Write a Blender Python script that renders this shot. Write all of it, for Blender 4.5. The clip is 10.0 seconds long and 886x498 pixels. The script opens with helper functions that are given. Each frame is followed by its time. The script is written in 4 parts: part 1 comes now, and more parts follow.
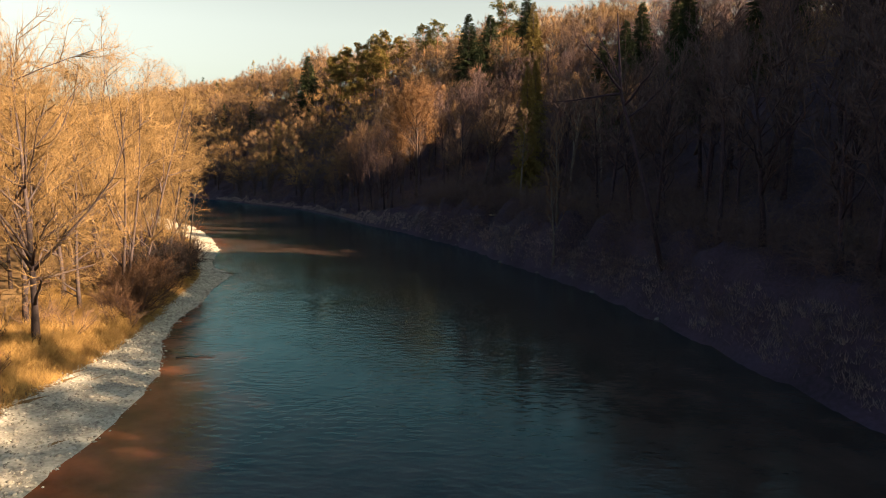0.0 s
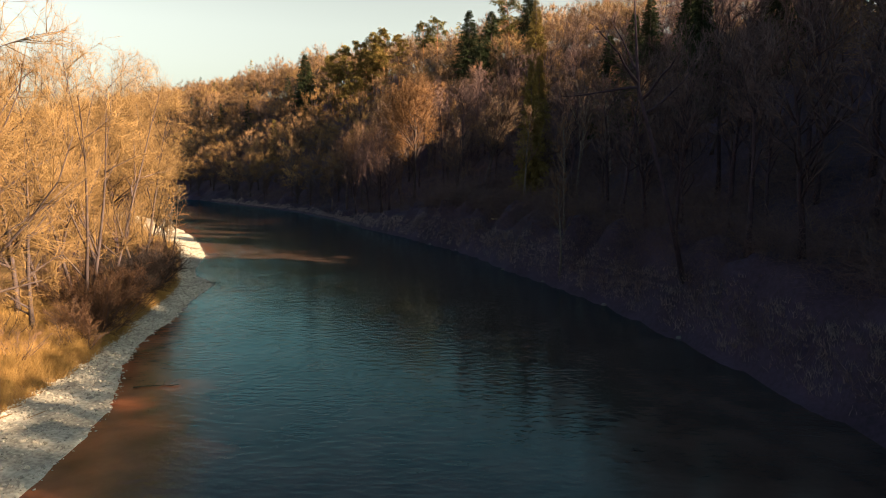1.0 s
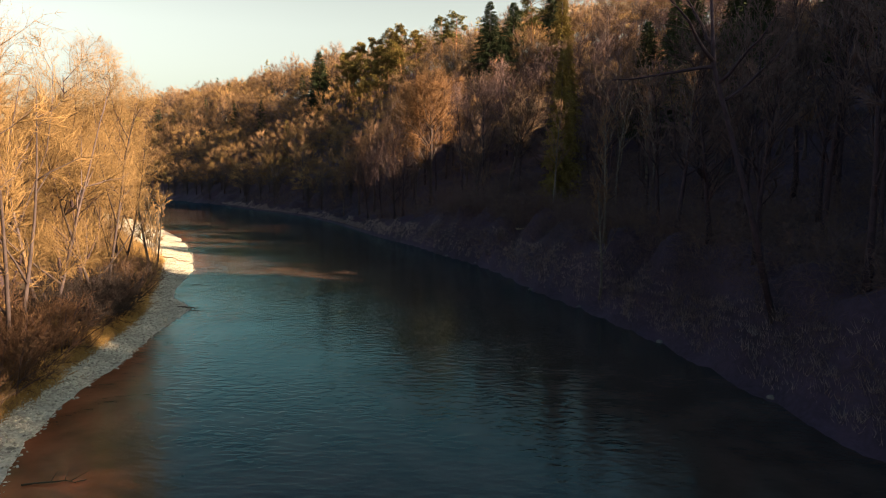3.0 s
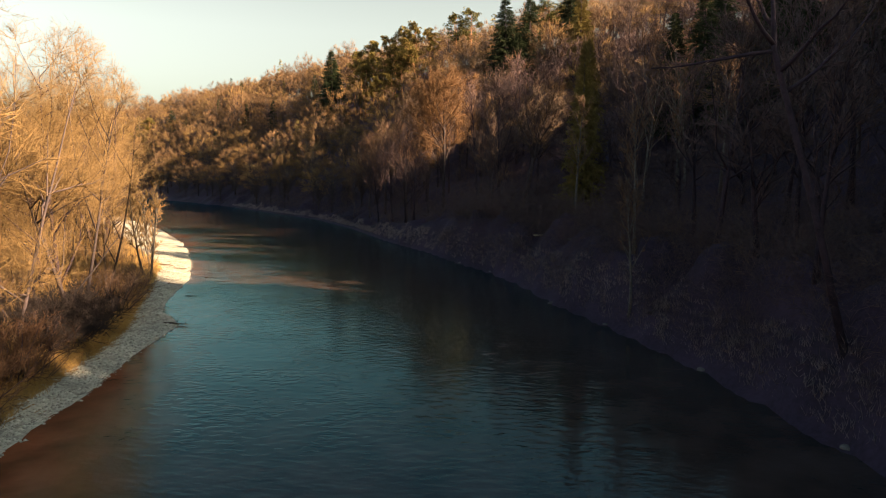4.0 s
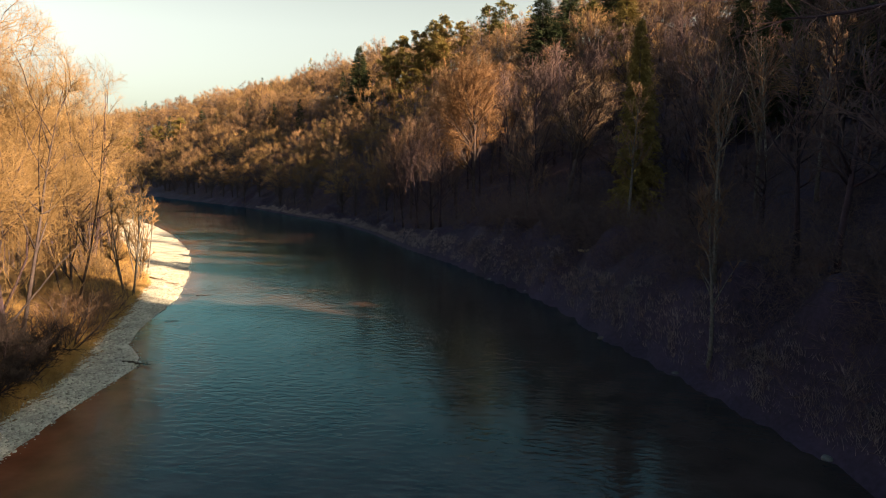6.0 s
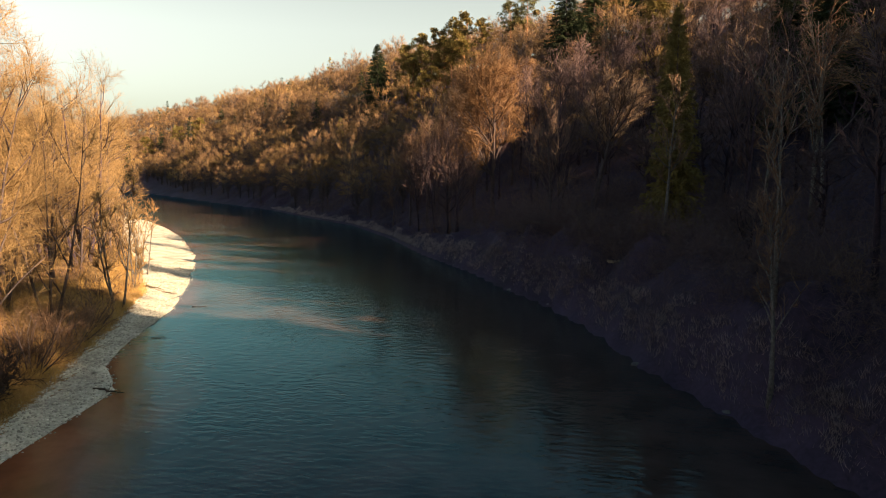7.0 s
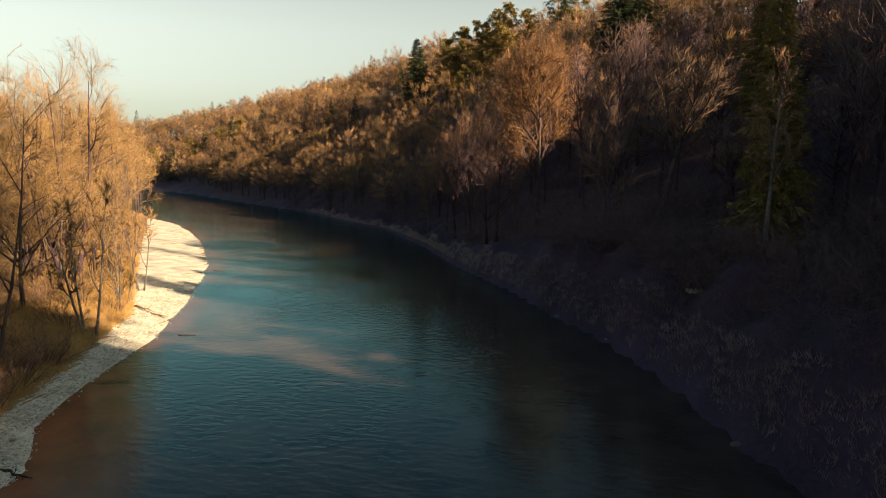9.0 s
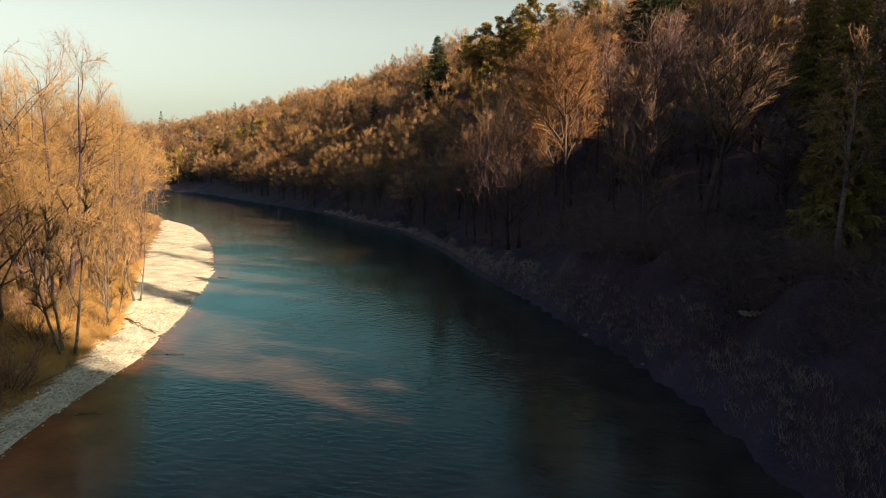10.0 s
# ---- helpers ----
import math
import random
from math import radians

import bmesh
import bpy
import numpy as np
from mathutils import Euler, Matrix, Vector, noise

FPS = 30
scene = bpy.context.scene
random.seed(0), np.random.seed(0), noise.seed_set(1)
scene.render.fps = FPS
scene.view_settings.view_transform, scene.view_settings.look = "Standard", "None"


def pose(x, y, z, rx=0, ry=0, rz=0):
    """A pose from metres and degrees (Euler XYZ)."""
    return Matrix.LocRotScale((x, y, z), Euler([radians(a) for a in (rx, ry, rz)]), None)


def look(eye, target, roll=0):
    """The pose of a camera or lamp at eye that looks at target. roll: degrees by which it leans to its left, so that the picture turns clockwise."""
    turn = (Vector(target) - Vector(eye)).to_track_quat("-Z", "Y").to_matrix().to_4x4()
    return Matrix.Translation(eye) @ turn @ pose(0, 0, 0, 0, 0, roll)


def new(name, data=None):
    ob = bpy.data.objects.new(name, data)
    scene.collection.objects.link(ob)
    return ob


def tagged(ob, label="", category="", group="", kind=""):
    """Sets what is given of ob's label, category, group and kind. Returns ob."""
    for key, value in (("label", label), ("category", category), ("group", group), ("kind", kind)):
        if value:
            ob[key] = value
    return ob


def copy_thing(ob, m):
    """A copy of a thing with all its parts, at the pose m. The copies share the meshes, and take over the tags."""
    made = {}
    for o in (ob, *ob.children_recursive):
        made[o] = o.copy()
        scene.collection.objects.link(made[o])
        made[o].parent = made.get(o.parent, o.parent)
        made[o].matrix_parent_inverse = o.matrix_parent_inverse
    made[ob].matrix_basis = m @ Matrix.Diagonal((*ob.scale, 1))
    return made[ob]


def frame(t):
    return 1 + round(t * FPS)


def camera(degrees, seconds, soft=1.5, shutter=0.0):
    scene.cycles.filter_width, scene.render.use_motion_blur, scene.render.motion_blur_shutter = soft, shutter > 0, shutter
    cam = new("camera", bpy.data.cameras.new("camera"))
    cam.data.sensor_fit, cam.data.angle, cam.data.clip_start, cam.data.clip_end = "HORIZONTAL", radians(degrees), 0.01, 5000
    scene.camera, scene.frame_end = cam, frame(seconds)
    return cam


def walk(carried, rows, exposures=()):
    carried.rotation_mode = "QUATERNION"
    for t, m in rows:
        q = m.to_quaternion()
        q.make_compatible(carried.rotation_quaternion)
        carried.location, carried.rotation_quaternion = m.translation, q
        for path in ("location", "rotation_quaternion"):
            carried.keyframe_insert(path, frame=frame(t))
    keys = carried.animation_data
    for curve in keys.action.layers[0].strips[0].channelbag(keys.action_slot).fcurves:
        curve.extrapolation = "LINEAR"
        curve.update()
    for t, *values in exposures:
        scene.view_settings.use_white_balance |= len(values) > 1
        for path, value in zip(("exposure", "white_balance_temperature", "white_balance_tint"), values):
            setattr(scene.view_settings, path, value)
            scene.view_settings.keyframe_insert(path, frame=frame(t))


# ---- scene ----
cam = camera(70.0, 10.0, soft=1.05)
# seconds, x, y, z, yaw, pitch, roll
PATH = [
    (0, 0.01, -0.00, 13.32, 0.55, -7.42, -0.19),
    (0.5, 0.10, 2.79, 13.36, 0.57, -7.40, -0.18),
    (1, 0.18, 5.69, 13.40, 0.59, -7.38, -0.17),
    (1.5, 0.28, 8.61, 13.45, 0.71, -7.37, -0.18),
    (2, 0.33, 11.53, 13.51, 1.15, -7.34, -0.13),
    (2.5, 0.34, 14.50, 13.59, 1.74, -7.34, -0.03),
    (4, 0.42, 23.42, 13.88, 3.73, -7.30, 0.12),
    (4.5, 0.44, 26.41, 13.95, 4.39, -7.29, 0.15),
    (5, 0.41, 29.38, 14.01, 5.12, -7.29, 0.16),
    (5.5, 0.35, 32.42, 14.06, 5.90, -7.30, 0.14),
    (7, 0.11, 41.52, 14.29, 8.60, -7.30, 0.09),
    (7.5, -0.07, 44.54, 14.37, 9.58, -7.29, 0.09),
    (8, -0.27, 47.56, 14.40, 10.58, -7.30, 0.11),
    (8.5, -0.52, 50.57, 14.46, 11.58, -7.32, 0.15),
    (9, -0.82, 53.63, 14.54, 12.58, -7.34, 0.18),
    (9.5, -1.18, 56.66, 14.63, 13.61, -7.35, 0.22),
    (10, -1.55, 59.62, 14.69, 14.63, -7.36, 0.31),
]
walk(cam, [(t, pose(x, y, z, 90 + pitch, roll, yaw)) for t, x, y, z, yaw, pitch, roll in PATH],
     exposures=[(0.0, 2.72, 7020, 22.5), (6.5, 2.7, 7020, 22.5), (10.0, 2.38, 7050, 20)])

# ---- light: a low winter sun behind the right-hand hill, a clear pale sky ----
SUN_EL, SUN_AZ = radians(25.0), radians(103.0)   # azimuth from +y, clockwise towards +x
toward = Vector((math.sin(SUN_AZ) * math.cos(SUN_EL), math.cos(SUN_AZ) * math.cos(SUN_EL), math.sin(SUN_EL)))
sun = new("sun", bpy.data.lights.new("sun", "SUN"))
sun.data.energy, sun.data.angle, sun.data.color = 4.0, radians(0.5), (1.0, 0.76, 0.43)
sun.matrix_world = look(toward * 300, (0, 0, 0))
world = bpy.data.worlds.new("sky")
scene.world = world
world.use_nodes = True
wn, wl = world.node_tree.nodes, world.node_tree.links
wn.clear()
sky = wn.new("ShaderNodeTexSky")
sky.sky_type, sky.sun_disc = "NISHITA", False
sky.sun_elevation, sky.sun_rotation = SUN_EL, SUN_AZ % (2 * math.pi)
sky.air_density, sky.dust_density, sky.ozone_density = 1.0, 3.0, 1.0
back = wn.new("ShaderNodeBackground")
back.inputs["Strength"].default_value = 0.063
wout = wn.new("ShaderNodeOutputWorld")
haze, pale = wn.new("ShaderNodeHueSaturation"), wn.new("ShaderNodeMix")
pale.data_type, pale.blend_type = "RGBA", "MULTIPLY"
pale.inputs[0].default_value, pale.inputs[7].default_value = 1.0, (0.925, 1.0, 0.83, 1)
co, sep, rise = wn.new("ShaderNodeTexCoord"), wn.new("ShaderNodeSeparateXYZ"), wn.new("ShaderNodeMapRange")
rise.inputs["From Min"].default_value, rise.inputs["From Max"].default_value = 0.26, 0.6
rise.inputs["To Min"].default_value, rise.inputs["To Max"].default_value = 0.45, 1.35
wl.new(co.outputs["Generated"], sep.inputs[0])
wl.new(sep.outputs["Z"], rise.inputs["Value"])
wl.new(rise.outputs[0], haze.inputs["Saturation"])
glow = wn.new("ShaderNodeValToRGB")      # brightest low down, darker overhead
ge = glow.color_ramp.elements
ge[0].position, ge[0].color = 0.0, (0.58, 0.58, 0.58, 1)
ge[1].position, ge[1].color = 0.5, (0.5, 0.5, 0.5, 1)
ge.new(0.2).color = (0.65, 0.65, 0.65, 1)
ge.new(0.32).color = (0.56, 0.56, 0.56, 1)
wl.new(sep.outputs["Z"], glow.inputs[0])
wl.new(glow.outputs[0], haze.inputs["Value"])
wl.new(sky.outputs[0], haze.inputs["Color"])
high, cast = wn.new("ShaderNodeMapRange"), wn.new("ShaderNodeMix")
high.inputs["From Min"].default_value, high.inputs["From Max"].default_value = 0.24, 0.5
cast.data_type = "RGBA"
cast.inputs[6].default_value, cast.inputs[7].default_value = (0.92, 1.02, 0.83, 1), (0.8, 1.04, 0.8, 1)
wl.new(sep.outputs["Z"], high.inputs["Value"])
wl.new(high.outputs[0], cast.inputs[0])
wl.new(cast.outputs[2], pale.inputs[7])
wl.new(haze.outputs[0], pale.inputs[6])
wl.new(pale.outputs[2], back.inputs[0])
wl.new(back.outputs[0], wout.inputs[0])


# ---- materials ----
def material(name, dark, light, scale=4.0, rough=0.9, bump=0.3, fine=30.0, vary=0.25, spec=0.2, tone=False):
    m = bpy.data.materials.new(name)
    m.use_nodes = True
    n, l = m.node_tree.nodes, m.node_tree.links
    p = n["Principled BSDF"]
    p.inputs["Roughness"].default_value = rough
    p.inputs["Specular IOR Level"].default_value = spec
    tex = n.new("ShaderNodeTexCoord")
    big, small = n.new("ShaderNodeTexNoise"), n.new("ShaderNodeTexNoise")
    big.inputs["Scale"].default_value, small.inputs["Scale"].default_value = scale, fine
    big.inputs["Detail"].default_value, small.inputs["Detail"].default_value = 4, 3
    ramp, mix = n.new("ShaderNodeValToRGB"), n.new("ShaderNodeMath")
    mix.operation, mix.inputs[1].default_value = "MULTIPLY_ADD", 0.45
    scl = n.new("ShaderNodeMath")
    scl.operation, scl.inputs[1].default_value = "MULTIPLY", 0.55
    l.new(tex.outputs["Object"], big.inputs["Vector"])
    l.new(tex.outputs["Object"], small.inputs["Vector"])
    l.new(big.outputs["Fac"], scl.inputs[0])
    l.new(small.outputs["Fac"], mix.inputs[0])
    l.new(scl.outputs[0], mix.inputs[2])
    ramp.color_ramp.elements[0].position, ramp.color_ramp.elements[1].position = 0.32, 0.68
    ramp.color_ramp.elements[0].color, ramp.color_ramp.elements[1].color = (*dark, 1), (*light, 1)
    l.new(mix.outputs[0], ramp.inputs[0])
    info, hue = n.new("ShaderNodeObjectInfo"), n.new("ShaderNodeHueSaturation")
    rng = n.new("ShaderNodeMapRange")
    rng.inputs["To Min"].default_value, rng.inputs["To Max"].default_value = 1 - vary, 1 + vary
    each = n.new("ShaderNodeAttribute")
    each.attribute_name = "tone"
    l.new(each.outputs["Fac"] if tone else info.outputs["Random"], rng.inputs["Value"])
    l.new(rng.outputs[0], hue.inputs["Value"])
    l.new(ramp.outputs[0], hue.inputs["Color"])
    l.new(hue.outputs[0], p.inputs["Base Color"])
    if bump:
        b = n.new("ShaderNodeBump")
        b.inputs["Strength"].default_value, b.inputs["Distance"].default_value = bump, 0.05
        l.new(mix.outputs[0], b.inputs["Height"])
        l.new(b.outputs[0], p.inputs["Normal"])
    return m


BARK = material("bark", (0.03, 0.023, 0.03), (0.088, 0.067, 0.072), 2, fine=14)
# dark bark with the right bank's purple shade put into its colour
DARK_SHADE_BARK = material("dark_shade_bark", (0.016, 0.011, 0.018), (0.05, 0.034, 0.052), 2, fine=14)
BIRCH = material("birch_bark", (0.03, 0.026, 0.027), (0.16, 0.145, 0.14), 3, fine=9)
PINE_BARK = material("pine_bark", (0.12, 0.06, 0.035), (0.38, 0.19, 0.09), 2, fine=12)
OAK_TWIG = material("oak_twigs", (0.085, 0.05, 0.025), (0.22, 0.136, 0.062), 0.5, bump=0, fine=3, vary=0.4, tone=True)
FAR_RED = material("far_reddish_twigs", (0.07, 0.042, 0.027), (0.175, 0.106, 0.06), 0.5, bump=0, fine=3, vary=0.4, tone=True)
HERO_TWIG = material("sunlit_oak_twigs", (0.058, 0.031, 0.017), (0.135, 0.071, 0.035), 0.5, bump=0, fine=3)
GOLD_TWIG = material("golden_twigs", (0.075, 0.047, 0.023), (0.26, 0.167, 0.08), 0.35, bump=0, fine=3)
BROWN_TWIG = material("brown_twigs", (0.055, 0.037, 0.035), (0.142, 0.092, 0.072), 0.5, bump=0, fine=3)
RED_TWIG = material("reddish_twigs", (0.075, 0.044, 0.034), (0.178, 0.105, 0.07), 0.5, bump=0, fine=3)
ASH_TWIG = material("pale_ash_twigs", (0.085, 0.057, 0.044), (0.19, 0.125, 0.092), 0.5, bump=0, fine=3)
MAROON_TWIG = material("maroon_twigs", (0.03, 0.016, 0.011), (0.09, 0.048, 0.03), 0.8, bump=0, fine=4)
# the gloom of the shaded slope is painted into these twigs
SHADE_TWIG = material("shade_twigs", (0.046, 0.03, 0.034), (0.098, 0.064, 0.069), 0.8, bump=0, fine=4)
# near-black: the shade these bushes stand in is put into the colour
SHADE_THORN_TWIG = material("shade_thorn_twigs", (0.01, 0.0075, 0.009), (0.026, 0.019, 0.02), 0.8, bump=0, fine=4)
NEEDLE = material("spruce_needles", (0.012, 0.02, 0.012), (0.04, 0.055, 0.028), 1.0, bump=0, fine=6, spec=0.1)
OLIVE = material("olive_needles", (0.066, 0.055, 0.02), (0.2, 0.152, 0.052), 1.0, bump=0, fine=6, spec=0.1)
PINE_NEEDLE = material("pine_needles", (0.055, 0.056, 0.022), (0.15, 0.135, 0.05), 1.0, bump=0, fine=6, spec=0.1)
GRASS = material("dead_grass", (0.18, 0.105, 0.04), (0.39, 0.245, 0.095), 0.4, bump=0, fine=5)
BANK_GRASS = material("grey_dead_grass", (0.115, 0.08, 0.085), (0.26, 0.19, 0.18), 0.4, bump=0, fine=5)
# the slope's shade is put into this litter's purple-black colour
SHADE_SOIL = material("shaded_leaf_litter", (0.016, 0.011, 0.02), (0.06, 0.039, 0.07), 0.15, bump=0.6, fine=3, vary=0)
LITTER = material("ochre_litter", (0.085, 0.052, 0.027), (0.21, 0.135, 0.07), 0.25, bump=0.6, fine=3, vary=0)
GRAVEL = material("gravel", (0.13, 0.128, 0.12), (0.47, 0.46, 0.43), 0.5, bump=1.0, fine=5.5, vary=0)
STONE = material("grey_stone", (0.06, 0.055, 0.055), (0.17, 0.16, 0.155), 3, fine=18)
PEBBLE = material("pebble", (0.16, 0.155, 0.145), (0.52, 0.5, 0.47), 3, bump=0.2, fine=20, vary=0.1)
DRIFT = material("driftwood", (0.1, 0.075, 0.055), (0.3, 0.24, 0.18), 3, fine=20)
PALE_WOOD = material("pale_cut_wood", (0.16, 0.12, 0.08), (0.32, 0.25, 0.18), 4, fine=25)
DARK_BOARD = material("dark_boards", (0.02, 0.015, 0.012), (0.06, 0.045, 0.035), 3, fine=20)
PLASTER = material("white_wall", (0.6, 0.58, 0.54), (0.8, 0.78, 0.74), 1, fine=8, vary=0)
ROOF = material("roof_tiles", (0.12, 0.06, 0.045), (0.25, 0.12, 0.08), 2, fine=9, vary=0)

pn, pl = PEBBLE.node_tree.nodes, PEBBLE.node_tree.links
isle = pn.new("ShaderNodeNewGeometry")
for node in pn:
    if node.bl_idname == "ShaderNodeMapRange":
        pl.new(isle.outputs["Random Per Island"], node.inputs["Value"])
        node.inputs["To Min"].default_value, node.inputs["To Max"].default_value = 0.5, 1.2

WATER = bpy.data.materials.new("river_water")
WATER.use_nodes = True
n, l = WATER.node_tree.nodes, WATER.node_tree.links
n.remove(n["Principled BSDF"])
# the brown bed seen through clear water, under the surface's mirror of sky and hill
depth, bed = n.new("ShaderNodeAttribute"), n.new("ShaderNodeValToRGB")
depth.attribute_name = "depth"
# the brown end is bed colour with the left trees' reflection painted in
el = bed.color_ramp.elements
el[0].position, el[0].color = 0.02, (0.15, 0.05, 0.027, 1)
el[1].position, el[1].color = 0.2, (0.042, 0.027, 0.025, 1)
el.new(0.12).color = (0.1, 0.037, 0.023, 1)
tex, mp = n.new("ShaderNodeTexCoord"), n.new("ShaderNodeMapping")
mp.inputs["Rotation"].default_value = (0, 0, radians(10))
mp.inputs["Scale"].default_value = (0.85, 1.6, 1)
w1, w2, w3 = n.new("ShaderNodeTexNoise"), n.new("ShaderNodeTexNoise"), n.new("ShaderNodeTexNoise")
w1.inputs["Scale"].default_value, w1.inputs["Detail"].default_value = 1.3, 3
w2.inputs["Scale"].default_value, w2.inputs["Detail"].default_value = 0.12, 2
w3.inputs["Scale"].default_value, w3.inputs["Detail"].default_value = 0.35, 4
mottle = n.new("ShaderNodeMapRange")
mottle.inputs["From Min"].default_value, mottle.inputs["From Max"].default_value = 0.3, 0.7
mottle.inputs["To Min"].default_value, mottle.inputs["To Max"].default_value = 0.65, 1.35
stones = n.new("ShaderNodeHueSaturation")
mul = n.new("ShaderNodeMath")
mul.operation = "MULTIPLY"
bmp = n.new("ShaderNodeBump")
bmp.inputs["Strength"].default_value, bmp.inputs["Distance"].default_value = 1.0, 0.07
under, mirror = n.new("ShaderNodeBsdfDiffuse"), n.new("ShaderNodeBsdfGlossy")
# the reflection's teal cast is put into the mirror colour
mirror.inputs["Color"].default_value = (0.31, 0.74, 0.85, 1)
mirror.inputs["Roughness"].default_value = 0.07
facing, both = n.new("ShaderNodeFresnel"), n.new("ShaderNodeMixShader")
facing.inputs["IOR"].default_value = 1.33
l.new(depth.outputs["Fac"], bed.inputs[0])
l.new(bed.outputs[0], stones.inputs["Color"])
l.new(tex.outputs["Object"], w3.inputs["Vector"])
l.new(w3.outputs["Fac"], mottle.inputs["Value"])
l.new(mottle.outputs[0], stones.inputs["Value"])
l.new(stones.outputs[0], under.inputs["Color"])
l.new(tex.outputs["Object"], mp.inputs[0])
l.new(mp.outputs[0], w1.inputs["Vector"])
l.new(tex.outputs["Object"], w2.inputs["Vector"])
l.new(w1.outputs["Fac"], mul.inputs[0])
l.new(w2.outputs["Fac"], mul.inputs[1])
l.new(mul.outputs[0], bmp.inputs["Height"])
l.new(bmp.outputs[0], mirror.inputs["Normal"])
l.new(bmp.outputs[0], facing.inputs["Normal"])
l.new(facing.outputs[0], both.inputs[0])
l.new(under.outputs[0], both.inputs[1])
l.new(mirror.outputs[0], both.inputs[2])
l.new(both.outputs[0], n["Material Output"].inputs["Surface"])

# ---- plan of the river: the two waterlines and the edge of the growth behind the gravel ----
LEFT = np.array([(-8, -400), (-14, -100), (-16, 0), (-17.5, 20), (-17.8, 32), (-18.8, 39), (-21.8, 46), (-23.8, 53), (-24.4, 60),
                 (-26, 68), (-27, 77), (-31.2, 82), (-33.9, 89), (-37, 100), (-43.2, 113.5), (-58, 141), (-74, 164), (-90, 183.5),
                 (-107, 201), (-124, 215), (-165, 244), (-230, 290), (-330, 330), (-700, 420)], float)
RIGHT = np.array([(50, -400), (34, -100), (27, 0), (23.5, 25), (21.2, 38), (19, 51.5), (15.6, 66.7), (11.8, 78), (7.8, 88), (4.8, 99),
                  (0.5, 109), (-3.2, 115.5), (-8.8, 127.5), (-18.5, 144), (-30, 168), (-46, 195), (-64, 215), (-93, 251), (-125, 283),
                  (-174, 334), (-237, 403), (-290, 447), (-420, 505), (-700, 560)], float)
EDGE = np.array([(-20, -100), (-23, 0), (-23.6, 20), (-24, 33), (-24.2, 41), (-24.8, 46), (-26, 53), (-28, 62), (-29, 68), (-30.5, 74), (-33.5, 80),
                 (-36.5, 88), (-40.5, 97), (-44, 105), (-50, 113), (-57, 122), (-69, 138), (-84, 158), (-101, 182), (-120, 206)], float)


def line_distance(line, x, y):
    """Signed distance to a line of points: positive to the left of its run."""
    x, y = np.asarray(x, float), np.asarray(y, float)
    best, sign = np.full(x.shape, 1e9), np.ones(x.shape)
    for (ax, ay), (bx, by) in zip(line[:-1], line[1:]):
        dx, dy = bx - ax, by - ay
        u = np.clip(((x - ax) * dx + (y - ay) * dy) / (dx * dx + dy * dy), 0, 1)
        d = np.hypot(x - ax - u * dx, y - ay - u * dy)
        s = np.sign(dx * (y - ay) - dy * (x - ax))
        near = d < best - 1e-9
        best, sign = np.where(near, d, best), np.where(near, s, sign)
    return best * sign


def waves(x, y, size, seed):
    """A cheap smooth noise, about -1 to 1."""
    r = np.random.RandomState(seed)
    out = 0
    for k in range(5):
        a, ph = r.uniform(0, 6.28), r.uniform(0, 6.28, 2)
        f = 6.28 / size * r.uniform(0.6, 1.8)
        out = out + np.sin((x * np.cos(a) + y * np.sin(a)) * f + ph[0]) * np.cos((y * np.cos(a) - x * np.sin(a)) * f * 0.7 + ph[1])
    return out / 2.5


